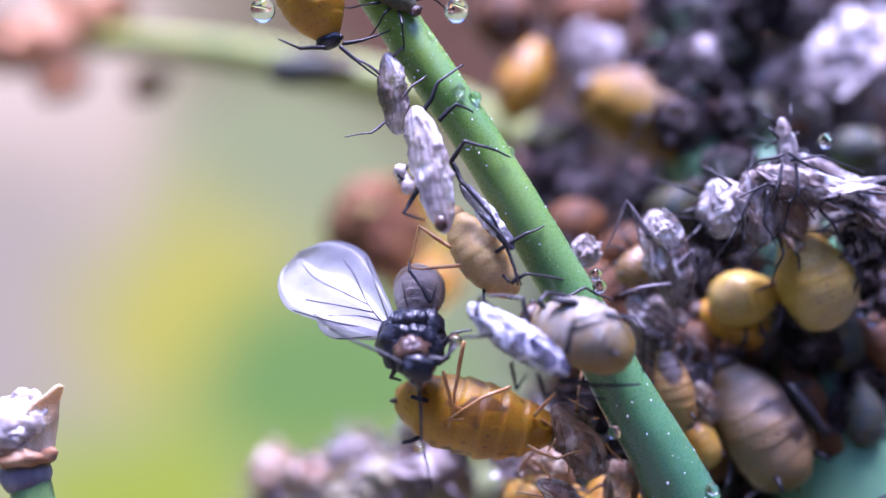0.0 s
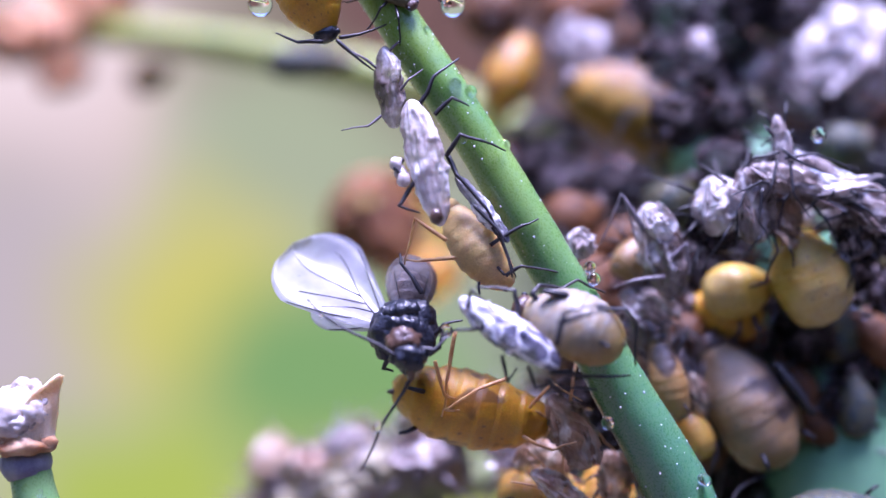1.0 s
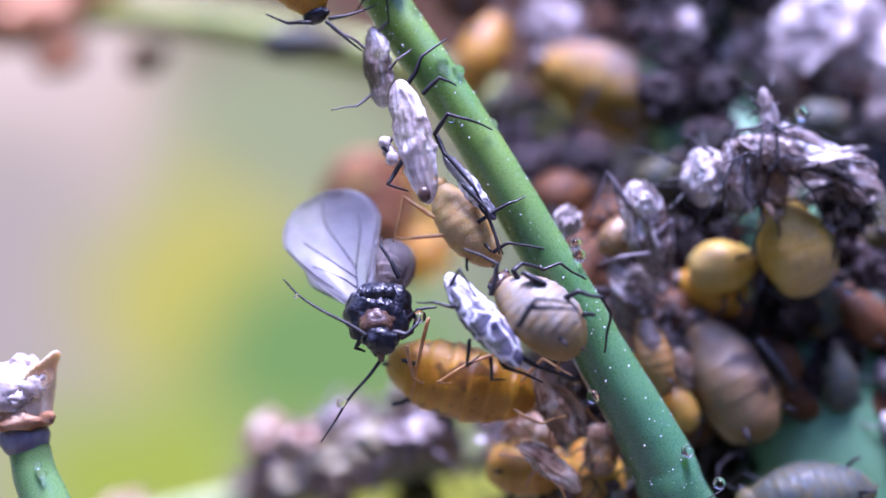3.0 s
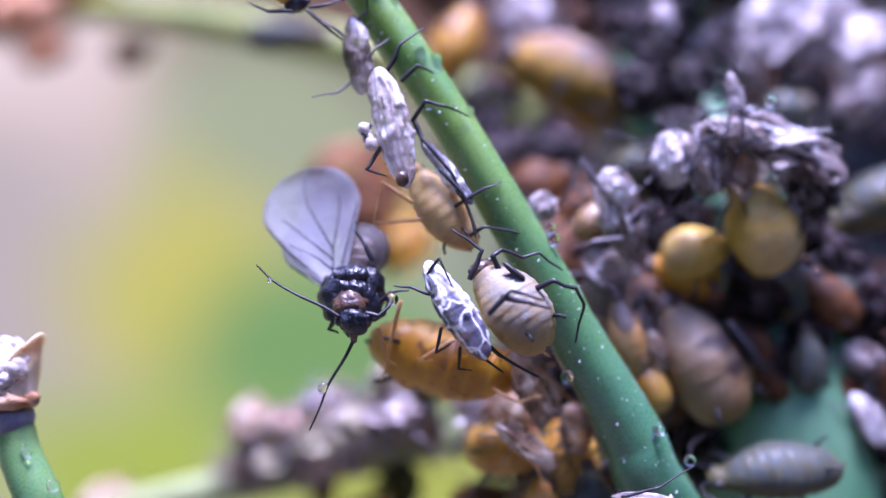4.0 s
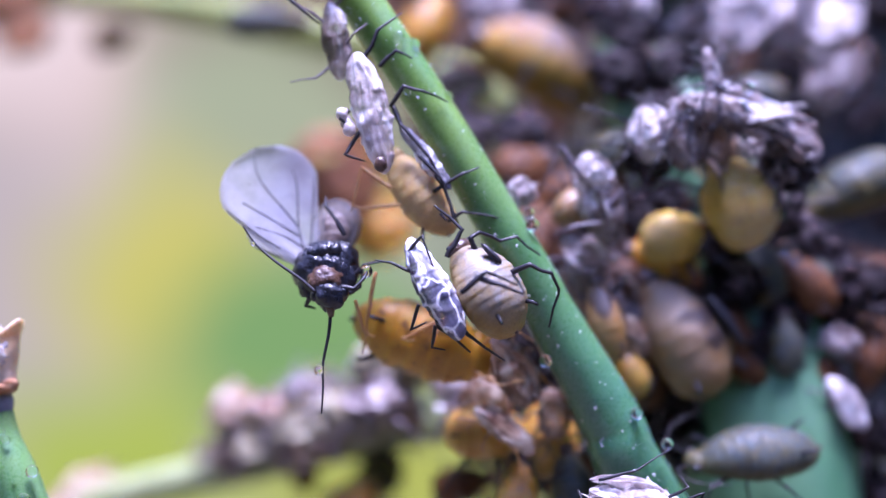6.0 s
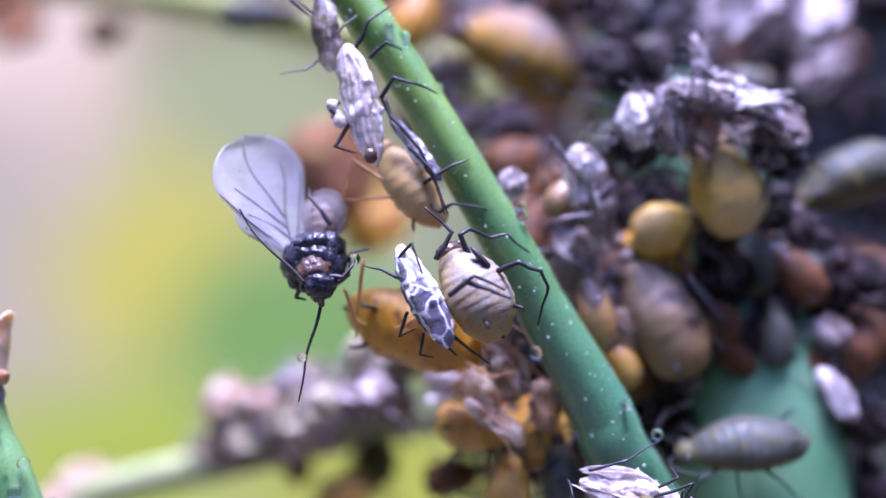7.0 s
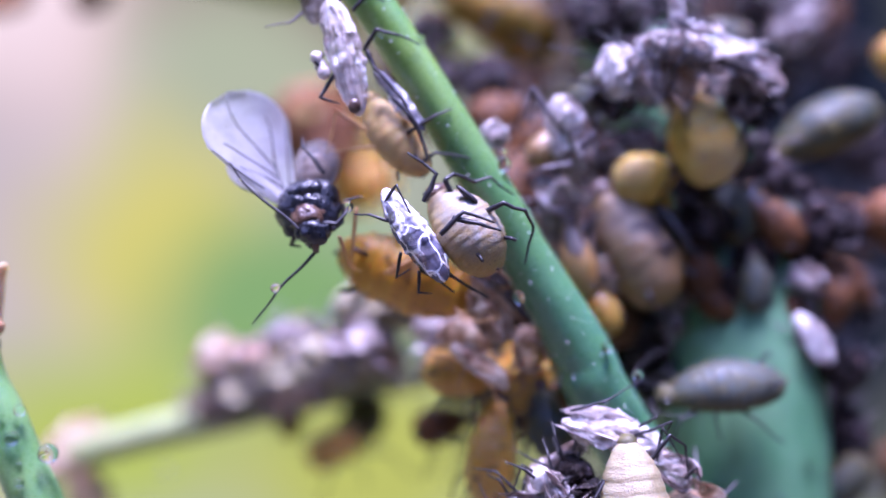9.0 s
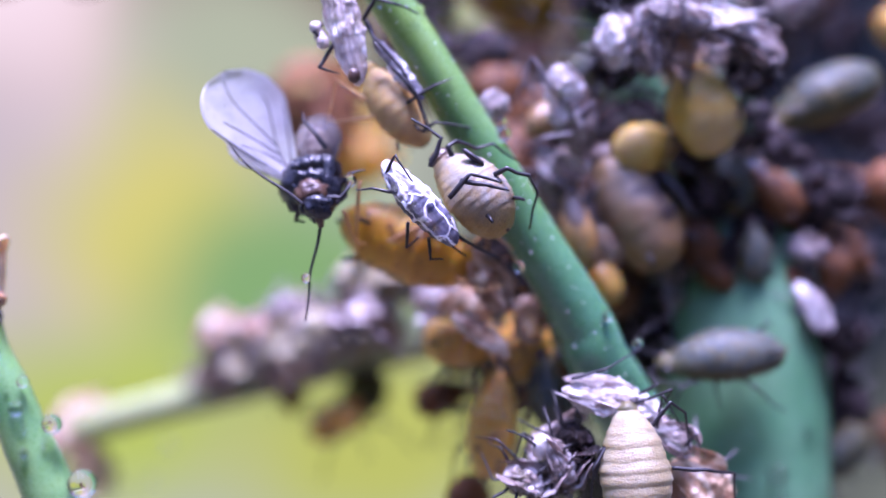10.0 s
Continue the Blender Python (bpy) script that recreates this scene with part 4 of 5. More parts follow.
for px in (fly_at((-0.87, -0.75, -1.57)), fly_at((-0.45, -0.75, -1.51))):
    part("eye", ball(bmesh.new(), (0, 0, 0), 0.085, 0.08, 0.095, 12, 8), M_BLACK, fly, "round black eye", Matrix.Translation(px))
part("snout", tube(bmesh.new(), [fly_at((-0.66, -0.72, -1.63)), fly_at((-0.64, -0.75, -1.77)), fly_at((-0.63, -0.70, -1.88))], [0.10, 0.07, 0.045], 8), M_UMBER, fly, "short pointed snout")
for ln_ in ([(-0.50, -0.42, -0.62), (-0.62, -0.42, -0.38), (-0.80, -0.35, -0.16), (-0.84, -0.20, 0.02)], [(-0.33, -0.40, -1.24), (-0.17, -0.50, -1.08), (0.12, -0.50, -1.02)], [(-0.37, -0.50, -1.52), (-0.21, -0.50, -1.41), (-0.17, -0.50, -1.15)], [(-0.99, -0.50, -1.56), (-1.07, -0.40, -1.73), (-0.89, -0.40, -1.77)]):
    part("leg", leg_mesh([fly_at(p) for p in ln_], 0.038), M_LEG, fly, "thin dark leg")
for ln_ in ([(0.01, -0.40, -1.19), (-0.12, -0.20, -1.90), (-0.17, 0.00, -2.31), (-0.21, 0.10, -2.46)], [(-0.29, -0.40, -1.64), (-0.17, -0.20, -2.11), (-0.02, 0.00, -2.20)]):
    part("leg", leg_mesh([fly_at(p) for p in ln_], 0.03), M_LEG_AMBER, fly, "thin amber leg")
part("leg", leg_mesh([fly_at(p) for p in ((-0.48, -0.78, -1.44), (-0.30, -0.80, -1.47), (-0.16, -0.74, -1.30), (-0.10, -0.68, -1.17))], 0.04), M_LEG, fly, "bent dark leg holding a drop")
part("held_drop", ball(bmesh.new(), (0, 0, 0), 0.10, 0.10, 0.10, 18, 12), M_WATER, fly, "clear water drop held on a leg", Matrix.Translation(fly_at((-0.12, -0.60, -1.18))))


def wing_mesh(L, W, sweep=0.25, thick=0.008, waves=1.0):
    """A paddle-shaped wing that rises along z from its root, wider towards its round tip."""
    bm = bmesh.new()
    nu, nv = 22, 12
    sheets = []
    for side in (1, -1):
        rows_w = []
        for i in range(nu + 1):
            u = i / nu
            half = W * 0.5 * (0.16 + 0.84 * min(1, (u / 0.62)) ** 0.8) * math.sqrt(max(0.0, 1 - max(0, (u - 0.62) / 0.38) ** 2.2))
            half = max(half, 0.004)
            row = []
            for j in range(nv + 1):
                v = j / nv * 2 - 1
                p = Vector((v * half + sweep * W * (u - u * u) * -0.6, 0, u * L))
                p.y = side * thick / 2 + 0.05 * waves * math.sin(v * 3 + u * 2) + 0.06 * u * u + 0.02 * noise.noise(Vector((v * 2, u * 3, 1)))
                row.append(bm.verts.new(p))
            rows_w.append(row)
        for a, c in zip(rows_w, rows_w[1:]):
            for j in range(nv):
                q = (a[j], a[j + 1], c[j + 1], c[j])
                bm.faces.new(q if side < 0 else q[::-1])
        sheets.append(rows_w)
    f, g = sheets
    edge = lambda r: [x[0] for x in r] + r[-1][1:] + [x[-1] for x in r[-2::-1]] + r[0][-2:0:-1]
    ef, eg = edge(f), edge(g)
    for k in range(len(ef)):
        bm.faces.new((ef[k], ef[(k + 1) % len(ef)], eg[(k + 1) % len(ef)], eg[k]))
    return bm


def veins(wing, L, W, lines, r=0.013, off=0.0):
    for line in lines:
        pts = []
        for u, v in line:
            half = W * 0.5 * (0.16 + 0.84 * min(1, (u / 0.62)) ** 0.8)
            pts.append((v * half - 0.15 * W * (u - u * u), 0.05 * math.sin(v * 3 + u * 2) + 0.06 * u * u - 0.008 + off, u * L))
        n = 4 * (len(pts) - 1) + 1
        part("vein", tube(bmesh.new(), curve_points(pts, 4), [r * (1 - 0.5 * k / n) for k in range(n)], 6), M_LEG, wing, "dark wing vein")


WING_ROOT, WING_B = fly_at((-1.08, -0.20, -1.06)), fly_at((-1.02, -0.05, -1.09))
WL, WW = 2.1, 1.62
wing = part("forewing", wing_mesh(WL, WW), M_WING, fly, "clear whitish forewing", Matrix.Translation(WING_ROOT))
veins(wing, WL, WW, [[(0.02, 0.1), (0.3, 0.35), (0.62, 0.55), (0.86, 0.55)], [(0.3, 0.35), (0.5, 0.1), (0.75, -0.1), (0.95, -0.05)], [(0.22, 0.3), (0.35, -0.1), (0.62, -0.6)], [(0.14, 0.2), (0.25, -0.2), (0.4, -0.75)], [(0.02, 0.4), (0.3, 0.8), (0.62, 0.93)], [(0.02, -0.2), (0.3, -0.85), (0.6, -0.97)]])
hind = part("hindwing", wing_mesh(1.35, 0.80), M_WING, fly, "smaller clear hindwing", Matrix.Translation(WING_B))
veins(hind, 1.35, 0.80, [[(0.02, 0.0), (0.4, -0.1), (0.85, -0.2)], [(0.02, -0.3), (0.4, -0.9), (0.6, -0.97)]])
WING_C = fly_at((-0.62, 0.00, -1.18))
folded = part("folded_forewing", wing_mesh(1.2, 0.72), M_WING_DIM, fly, "folded greyish forewing over the abdomen", Matrix.Translation(WING_C))
veins(folded, 1.2, 0.72, [[(0.02, 0.2), (0.3, 0.6), (0.7, 0.9)], [(0.02, -0.1), (0.4, -0.5), (0.8, -0.6)]])
ANT_A, ANT_B = fly_at((-0.64, -0.70, -1.86)), fly_at((-0.86, -0.85, -1.52))
pts = [(0, 0, 0), (0.01, 0, -0.3), (-0.015, 0, -0.75), (0.03, 0.02, -1.1), (0.06, 0.03, -1.5)]
feeler = part("antenna", tube(bmesh.new(), curve_points(pts, 5), [0.030 - 0.0009 * k for k in range(21)], 8), M_LEG, fly, "long dark jointed antenna", Matrix.Translation(ANT_A))
part("dew", ball(bmesh.new(), (-0.06, -0.03, -0.84), 0.075, 0.075, 0.085, 16, 11), M_WATER, feeler, "small water drop on the antenna")
pts = [(0, 0, 0), (-0.3, 0, 0.02), (-0.75, 0.0, 0.0), (-1.16, 0.02, 0.02), (-1.5, 0.03, 0.12)]
feeler_b = part("antenna", tube(bmesh.new(), curve_points(pts, 5), [0.030 - 0.0009 * k for k in range(21)], 8), M_LEG, fly, "long dark jointed antenna", Matrix.Translation(ANT_B))
part("dew", ball(bmesh.new(), (-1.2, -0.02, 0.0), 0.035, 0.035, 0.035, 10, 8), M_WATER, feeler_b, "tiny water drop on the antenna")

# ---- colony on the main stem ----
husk((3.56, 1.40, -0.65), (3.11, 1.20, 0.96), 0.66, M_LILAC_HUSK, "white and lilac shed skin with a raised knee", up=(-0.2, -1, 0.6), seed=41, crumple=0.45, leg=M_LEG_GREY, legr=0.035,
     legs=[[(2.99, 1.00, 0.53), (2.63, 0.90, 1.05), (2.32, 1.10, 0.22)], [(3.03, 1.00, 0.44), (2.75, 0.95, 0.85), (2.89, 1.00, 0.26)], [(3.36, 1.10, -0.29), (2.80, 1.00, -0.38), (2.52, 1.20, -0.47)], [(3.45, 1.10, -0.01), (3.71, 1.00, 0.26), (3.76, 1.10, -0.29)]])
husk((3.41, 1.10, 0.27), (3.13, 1.00, 0.89), 0.34, M_WHITE_HUSK, "bright white shed skin tip", up=(-0.2, -1, 0.9), seed=42, crumple=0.6, legs=[], flaps=4)
CROWN = []
for tail, head, w, skin_m, lab, sd, up in (
        ((4.31, 1.20, 0.42), (4.07, 1.10, 1.41), 0.75, M_WHITE_HUSK, "white crumpled shed skin in the tangled heap", 43, (-0.2, -1, 0.7)),
        ((4.44, 1.40, 0.19), (3.87, 1.30, 1.12), 0.7, M_DARK_HUSK, "dark shed skin in the tangled heap", 44, (0, -1, 0.2)),
        ((4.77, 1.10, 0.27), (4.61, 1.00, 1.53), 0.62, M_LILAC_HUSK, "lilac shed skin in the tangled heap", 45, (0.2, -1, 0.3)),
        ((5.25, 1.10, 1.55), (5.14, 1.00, 2.39), 0.22, M_WHITE_HUSK, "small white shed skin standing on the heap", 46, (0, -1, 0.1)),
        ((6.25, 1.30, 1.02), (4.91, 1.10, 1.59), 0.62, M_LILAC_HUSK, "lilac shed skin across the heap", 47, (0, -0.9, 0.7)),
        ((6.90, 1.40, 0.94), (5.48, 1.20, 1.56), 0.42, M_VEIN_HUSK, "long veined shed skin across the heap", 48, (0, -0.8, 0.8)),
        ((7.25, 1.50, 0.67), (6.16, 1.30, 1.11), 0.6, M_LILAC_HUSK, "grey shed skin at the edge of the heap", 49, (0, -0.9, 0.6)),
        ((6.95, 1.70, 0.02), (6.32, 1.50, 0.85), 0.7, M_DARK_HUSK, "dark shed skin under the heap", 50, (0.3, -1, 0.2)),
        ((5.68, 1.50, 0.67), (4.88, 1.30, 0.92), 0.8, M_TAN_HUSK, "brown shed skin under the heap", 51, (0, -1, 0.4)),
        ((6.18, 1.60, 0.30), (6.84, 1.40, 0.67), 0.6, M_LILAC_HUSK, "lilac shed skin hanging from the heap", 73, (0.2, -1, 0.3)),
        ((5.65, 1.00, 1.12), (6.67, 1.00, 1.26), 0.22, M_WHITE_HUSK, "narrow white shed skin lying along the heap", 74, (0, -0.8, 0.7))):
    CROWN.append(husk(tail, head, w, skin_m, lab, up=up, seed=sd, crumple=0.5, leg=M_LEG, legr=0.026, group="heap of shed skins", reach=1.1, flaps=3))
CROWN.append(husk((5.40, 0.95, 1.16), (4.67, 0.90, 1.52), 0.36, M_LILAC_HUSK, "tangle of dark legs and skin on the heap", seed=52, crumple=0.6, leg=M_LEG, legr=0.026, group="heap of shed skins",
     legs=[[(5.08, 0.80, 1.73), (4.67, 0.75, 1.63), (4.48, 0.90, 1.43)], [(5.13, 0.80, 1.78), (5.50, 0.70, 1.49), (6.10, 0.90, 1.34)], [(5.17, 0.80, 1.64), (5.65, 0.75, 1.72), (6.45, 0.90, 1.43)], [(5.04, 0.80, 1.60), (4.92, 0.70, 1.14), (4.76, 0.90, 0.80)], [(5.26, 0.80, 1.60), (5.27, 0.70, 1.05), (5.57, 0.90, 0.70)], [(4.64, 0.80, 1.23), (4.37, 0.75, 0.78), (4.41, 0.90, 0.17)], [(4.82, 0.80, 1.14), (4.72, 0.75, 0.61), (4.95, 0.90, 0.26)], [(5.01, 0.80, 2.00), (4.87, 0.75, 2.11), (4.85, 0.80, 2.19)]]))
CROWN.append(aphid((6.20, 1.90, -0.98), (5.47, 1.70, 0.64), 1.35, M_YELLOW, "fat amber-yellow aphid under the heap of skins", up=(0.1, -1, 0.1), seed=53, H=1.1, amp=0.02, fat=0.45, feelers=False, face=M_UMBER, reach=0.8, horns=False))
aphid((4.24, 2.20, -0.61), (5.43, 2.10, -0.25), 0.98, M_YELLOW, "yellow aphid between the shed skins", up=(0.1, -1, 0.4), seed=54, amp=0.02, H=0.8, horns=False)
BLOB = (5.61, 2.50, -2.01)
blob = aphid((5.86, 2.40, -3.82), (4.65, 2.30, -1.66), 1.5, M_PEACH, "big peach-brown aphid crawling up the main stem", up=(0.15, -1, 0.2), seed=55, H=1.35, fat=0.44, nose=0.22, pivot=BLOB, amp=0.022)
part("back_patch", ball(bmesh.new(), (0, 0, 0), 0.55, 0.16, 0.10, 18, 10, 0.35, 6.0), M_LEG, blob, "dark glossy patch along the flank", Matrix.Translation((0.32, -0.55, -0.45)) @ Euler((0, radians(55), 0)).to_matrix().to_4x4())
aphid((7.22, 1.80, -4.19), (5.00, 1.65, -4.34), 1.04, M_GREY, "blue-grey ringed aphid lying across the main stem", up=(0.05, -0.75, 0.8), segs=12, seed=56, face=M_GREY, H=0.95, amp=0.035, fat=0.5, nose=0.25, feelers=True, reach=0.6)
aphid((9.72, 3.40, 1.14), (7.43, 3.20, 0.09), 1.2, M_OLIVE, "grey-green aphid with an olive belly", up=(0.1, -0.7, 0.8), seed=57, H=1.1, legs=[], feelers=False, horns=False)
aphid((7.02, 2.90, -1.58), (6.05, 2.90, -0.30), 0.95, M_OLIVE, "olive aphid on the main stem", up=(0.1, -1, 0.5), seed=58)
aphid((8.00, 3.00, -1.82), (7.49, 3.00, -0.55), 0.7, M_GREY, "grey-green aphid on the main stem", up=(0.5, -1, 0.4), seed=59)
aphid((7.00, 2.70, -3.00), (6.97, 2.70, -1.78), 0.66, M_GREY, "pale grey aphid head up on the main stem", up=(0.1, -1, 0.2), seed=60)
aphid((6.17, 2.90, -2.73), (5.77, 2.90, -1.50), 0.85, M_BROWN, "brown aphid on the main stem", up=(0.1, -1, 0.2), seed=61)
husk((8.47, 2.80, -3.96), (7.76, 2.70, -3.01), 0.45, M_WHITE_HUSK, "white shed skin on the side of the main stem", seed=62, crumple=0.5)
husk((8.51, 2.90, -2.66), (7.72, 2.80, -2.10), 0.5, M_LILAC_HUSK, "lilac shed skin on the main stem", seed=63, crumple=0.6)
husk((9.10, 3.20, -4.52), (8.28, 3.00, -3.62), 0.6, M_DARK_HUSK, "dark shed skin on the side of the main stem", seed=64, crumple=0.6)
husk((4.23, 2.10, -2.60), (3.97, 2.00, -1.86), 0.32, M_TAN_HUSK, "tan shed skin behind the flower stem", seed=65, crumple=0.5)
husk((3.62, 1.90, -1.11), (2.75, 1.80, -0.48), 0.6, M_LILAC_HUSK, "lilac shed skin behind the flower stem", seed=66, crumple=0.5)
husk((3.40, 2.10, -2.05), (2.80, 2.00, -0.99), 0.75, M_TAN_HUSK, "brown shed skin behind the flower stem", seed=67, crumple=0.5)
aphid((5.34, 2.60, -0.96), (4.05, 2.50, -0.61), 0.95, M_AMBER, "amber aphid behind the flower stem", seed=68, up=(0, -1, 0.5))
husk((2.05, 1.20, -0.01), (1.91, 1.10, 0.49), 0.36, M_WHITE_HUSK, "bright white scrap of shed skin at the stem edge", seed=69, crumple=0.9, flaps=4, legs=[])
aphid((4.33, 2.60, -1.47), (3.59, 2.50, -0.87), 0.8, M_BROWN, "brown aphid in the shade", seed=70)
husk((4.08, 2.40, -2.17), (3.39, 2.30, -1.16), 0.7, M_LILAC_HUSK, "lilac shed skin in the shade", seed=71, crumple=0.5)

aphid((3.67, 1.70, -2.66), (3.31, 1.60, -1.28), 0.62, M_PEACH, "brown-ochre aphid close behind the flower stem", seed=201, up=(-0.3, -1, 0.2), fat=0.45, nose=0.2, reach=0.7)
aphid((4.27, 2.20, -3.28), (3.76, 2.10, -2.47), 0.6, M_HONEY, "small amber aphid behind the flower stem", seed=202, up=(-0.2, -1, 0.3), reach=0.7)
aphid((2.73, 1.80, -0.27), (3.15, 1.80, 0.44), 0.62, M_PEACH, "brown-ochre aphid under the white skin", seed=203, up=(0.2, -1, 0.3), reach=0.7)

# blurred colony further round and above: copies of a few
rnd = random.Random(77)
PROTO = [aphid((4.74, 6.00, 2.86), (2.17, 5.80, 4.37), 2.0, M_HONEY_WAX, "peach and olive aphid deep in the colony", up=(-0.35, -0.3, 1.0), seed=81, H=1.95, detail=0.7, fat=0.5, nose=0.1),
         aphid((0.56, 7.00, 3.86), (1.34, 7.00, 5.73), 1.1, M_AMBER, "amber aphid deep in the colony", seed=82, detail=0.7),
         aphid((2.19, 5.50, 0.65), (1.47, 5.50, 2.40), 1.05, M_BROWN, "brown aphid deep in the colony", seed=83, detail=0.7),
         husk((2.06, 5.00, 2.19), (0.82, 5.20, 1.99), 0.9, M_DARK_HUSK, "dark shed skin deep in the colony", seed=84, crumple=0.85, detail=0.7),
         husk((7.08, 5.00, 3.90), (6.01, 5.20, 4.55), 0.9, M_LILAC_HUSK, "lilac shed skin deep in the colony", seed=85, crumple=0.5, detail=0.7),
         husk((8.26, 5.00, 4.73), (7.55, 5.20, 5.76), 0.7, M_WHITE_HUSK, "white shed skin deep in the colony", seed=86, crumple=0.5, detail=0.7),
         aphid((8.12, 5.00, 3.11), (7.27, 5.00, 1.62), 0.9, M_OLIVE, "grey-green aphid deep in the colony", seed=87, detail=0.7)]
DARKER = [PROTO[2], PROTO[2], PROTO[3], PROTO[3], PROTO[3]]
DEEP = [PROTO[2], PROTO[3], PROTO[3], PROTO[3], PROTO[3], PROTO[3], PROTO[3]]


def settle(src, xx, yy, zz, size):
    base = src.matrix_world.to_3x3().to_4x4()
    copy_thing(src, Matrix.Translation(Vector((xx, yy, zz)) * U) @ Euler((0, rnd.uniform(0, 6.28), 0)).to_matrix().to_4x4() @ base @ Matrix.Diagonal((size, size, size, 1)))


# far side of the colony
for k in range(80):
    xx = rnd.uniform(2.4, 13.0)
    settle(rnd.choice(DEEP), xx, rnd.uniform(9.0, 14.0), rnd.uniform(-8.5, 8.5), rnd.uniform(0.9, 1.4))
# aphids and skins above and round the heap
for tail, head, w, skin_m, lab, sd in (
        ((1.66, 8.00, 6.19), (3.80, 8.00, 7.01), 1.8, M_RUST, "rust-brown aphid deep in the colony", 121),
        ((2.03, 8.00, 1.84), (0.69, 8.20, 3.36), 1.7, M_RUST, "rust-brown aphid beside the flower stem", 122),
        ((0.05, 8.00, 5.92), (1.12, 8.00, 7.30), 1.5, M_BROWN, "brown aphid deep in the colony", 123),
        ((6.43, 6.50, 6.46), (7.27, 6.50, 5.31), 1.2, M_OLIVE, "olive aphid high on the main stem", 124),
        ((7.06, 4.40, 2.45), (8.01, 4.40, 2.79), 0.9, M_GREY, "pale blue-grey aphid behind the heap", 125),
        ((1.62, 4.20, 0.78), (2.73, 4.20, 1.42), 1.1, M_BROWN, "brown aphid behind the flower stem", 126),
        ((3.62, 3.60, 0.89), (4.37, 3.60, 1.84), 1.0, M_OLIVE, "olive aphid under the heap", 127),
        ((2.97, 4.50, 0.47), (4.05, 4.50, 1.13), 1.0, M_BROWN, "brown aphid between the stems", 128),
        ((9.54, 5.00, -0.73), (10.26, 5.00, -1.85), 1.0, M_BROWN, "brown aphid on the far edge", 129),
        ((10.24, 4.60, -0.55), (10.97, 4.60, -1.95), 1.1, M_RUST, "rust-brown aphid on the far edge", 130),
        ((10.48, 5.00, 2.28), (11.60, 5.00, 2.78), 0.9, M_HONEY, "amber aphid on the far edge", 131),
        # Added to cover lit upper stem that ought to lie in shade.
        ((5.04, 4.80, 2.68), (5.93, 4.80, 3.78), 0.95, M_GREY, "dark grey-green aphid added over the lit upper main stem", 133),
        ((6.59, 2.90, -1.28), (6.42, 2.90, -0.42), 0.7, M_HONEY, "small amber aphid below the heap", 132)):
    aphid(tail, head, w, skin_m, lab, seed=sd, up=(0.1 * math.sin(sd), -1, 0.5), H=w * 0.85, detail=0.7)
for tail, head, w, skin_m, lab, sd in (
        ((1.97, 7.00, 4.82), (3.07, 7.00, 5.80), 1.3, M_LILAC_HUSK, "pale lilac shed skin deep in the colony", 141),
        # The dark skins high up are added where only shade lies.
        ((3.85, 5.40, 5.10), (4.87, 5.40, 6.32), 1.5, M_DARK_HUSK, "dark shed skin added for shade high in the colony", 142),
        ((5.61, 5.00, 4.38), (4.71, 5.00, 5.58), 1.5, M_DARK_HUSK, "dark shed skin added for shade high in the colony", 143),
        ((4.60, 4.00, 4.01), (4.69, 4.00, 4.84), 0.55, M_LILAC_HUSK, "lilac shed skin standing in the shade", 144),
        ((4.81, 5.00, 4.51), (5.34, 5.00, 3.44), 0.9, M_DARK_HUSK, "dark shed skin added to fill in shade", 145),
        ((5.80, 4.80, 5.03), (5.37, 4.80, 6.10), 1.2, M_DARK_HUSK, "dark shed skin added for shade high in the colony", 152),
        ((6.42, 5.20, 6.61), (4.77, 5.20, 6.61), 1.6, M_DARK_HUSK, "dark shed skin added for shade high in the colony", 153),
        ((6.91, 5.00, 5.93), (6.31, 5.00, 4.98), 0.9, M_DARK_HUSK, "dark shed skin beside the white ones", 154),
        ((5.91, 2.00, 0.57), (6.43, 1.90, 1.57), 0.8, M_LILAC_HUSK, "lilac-brown shed skin inside the heap", 155),
        ((6.73, 2.40, -0.43), (7.08, 2.30, 0.46), 0.7, M_DARK_HUSK, "dark shed skin below the heap", 156),
        ((5.35, 2.20, 0.65), (5.83, 2.10, 1.35), 0.8, M_TAN_HUSK, "brown shed skin inside the heap", 157),
        ((6.19, 5.60, 4.49), (7.36, 5.40, 3.52), 0.85, M_WHITE_HUSK, "white shed skin above the heap", 146),
        ((7.35, 6.00, 5.53), (8.64, 6.00, 4.11), 1.3, M_WHITE_HUSK, "large white shed skin above the heap", 147),
        ((8.58, 6.20, 5.85), (9.14, 6.20, 4.09), 1.0, M_WHITE_HUSK, "white shed skin above the heap", 148),
        ((1.33, 7.00, 3.86), (1.96, 7.00, 2.90), 1.1, M_DARK_HUSK, "dark shed skin beside the flower stem", 149),
        ((1.43, 4.50, 1.63), (2.58, 4.50, 2.00), 0.8, M_DARK_HUSK, "dark shed skin beside the flower stem", 150),
        ((2.50, 4.60, 1.52), (3.53, 4.60, 2.02), 1.0, M_DARK_HUSK, "dark shed skin beside the heap", 151)):
    husk(tail, head, w, skin_m, lab, seed=sd, up=(0.3 * math.sin(sd), -1, 0.5), crumple=0.4, detail=0.7)
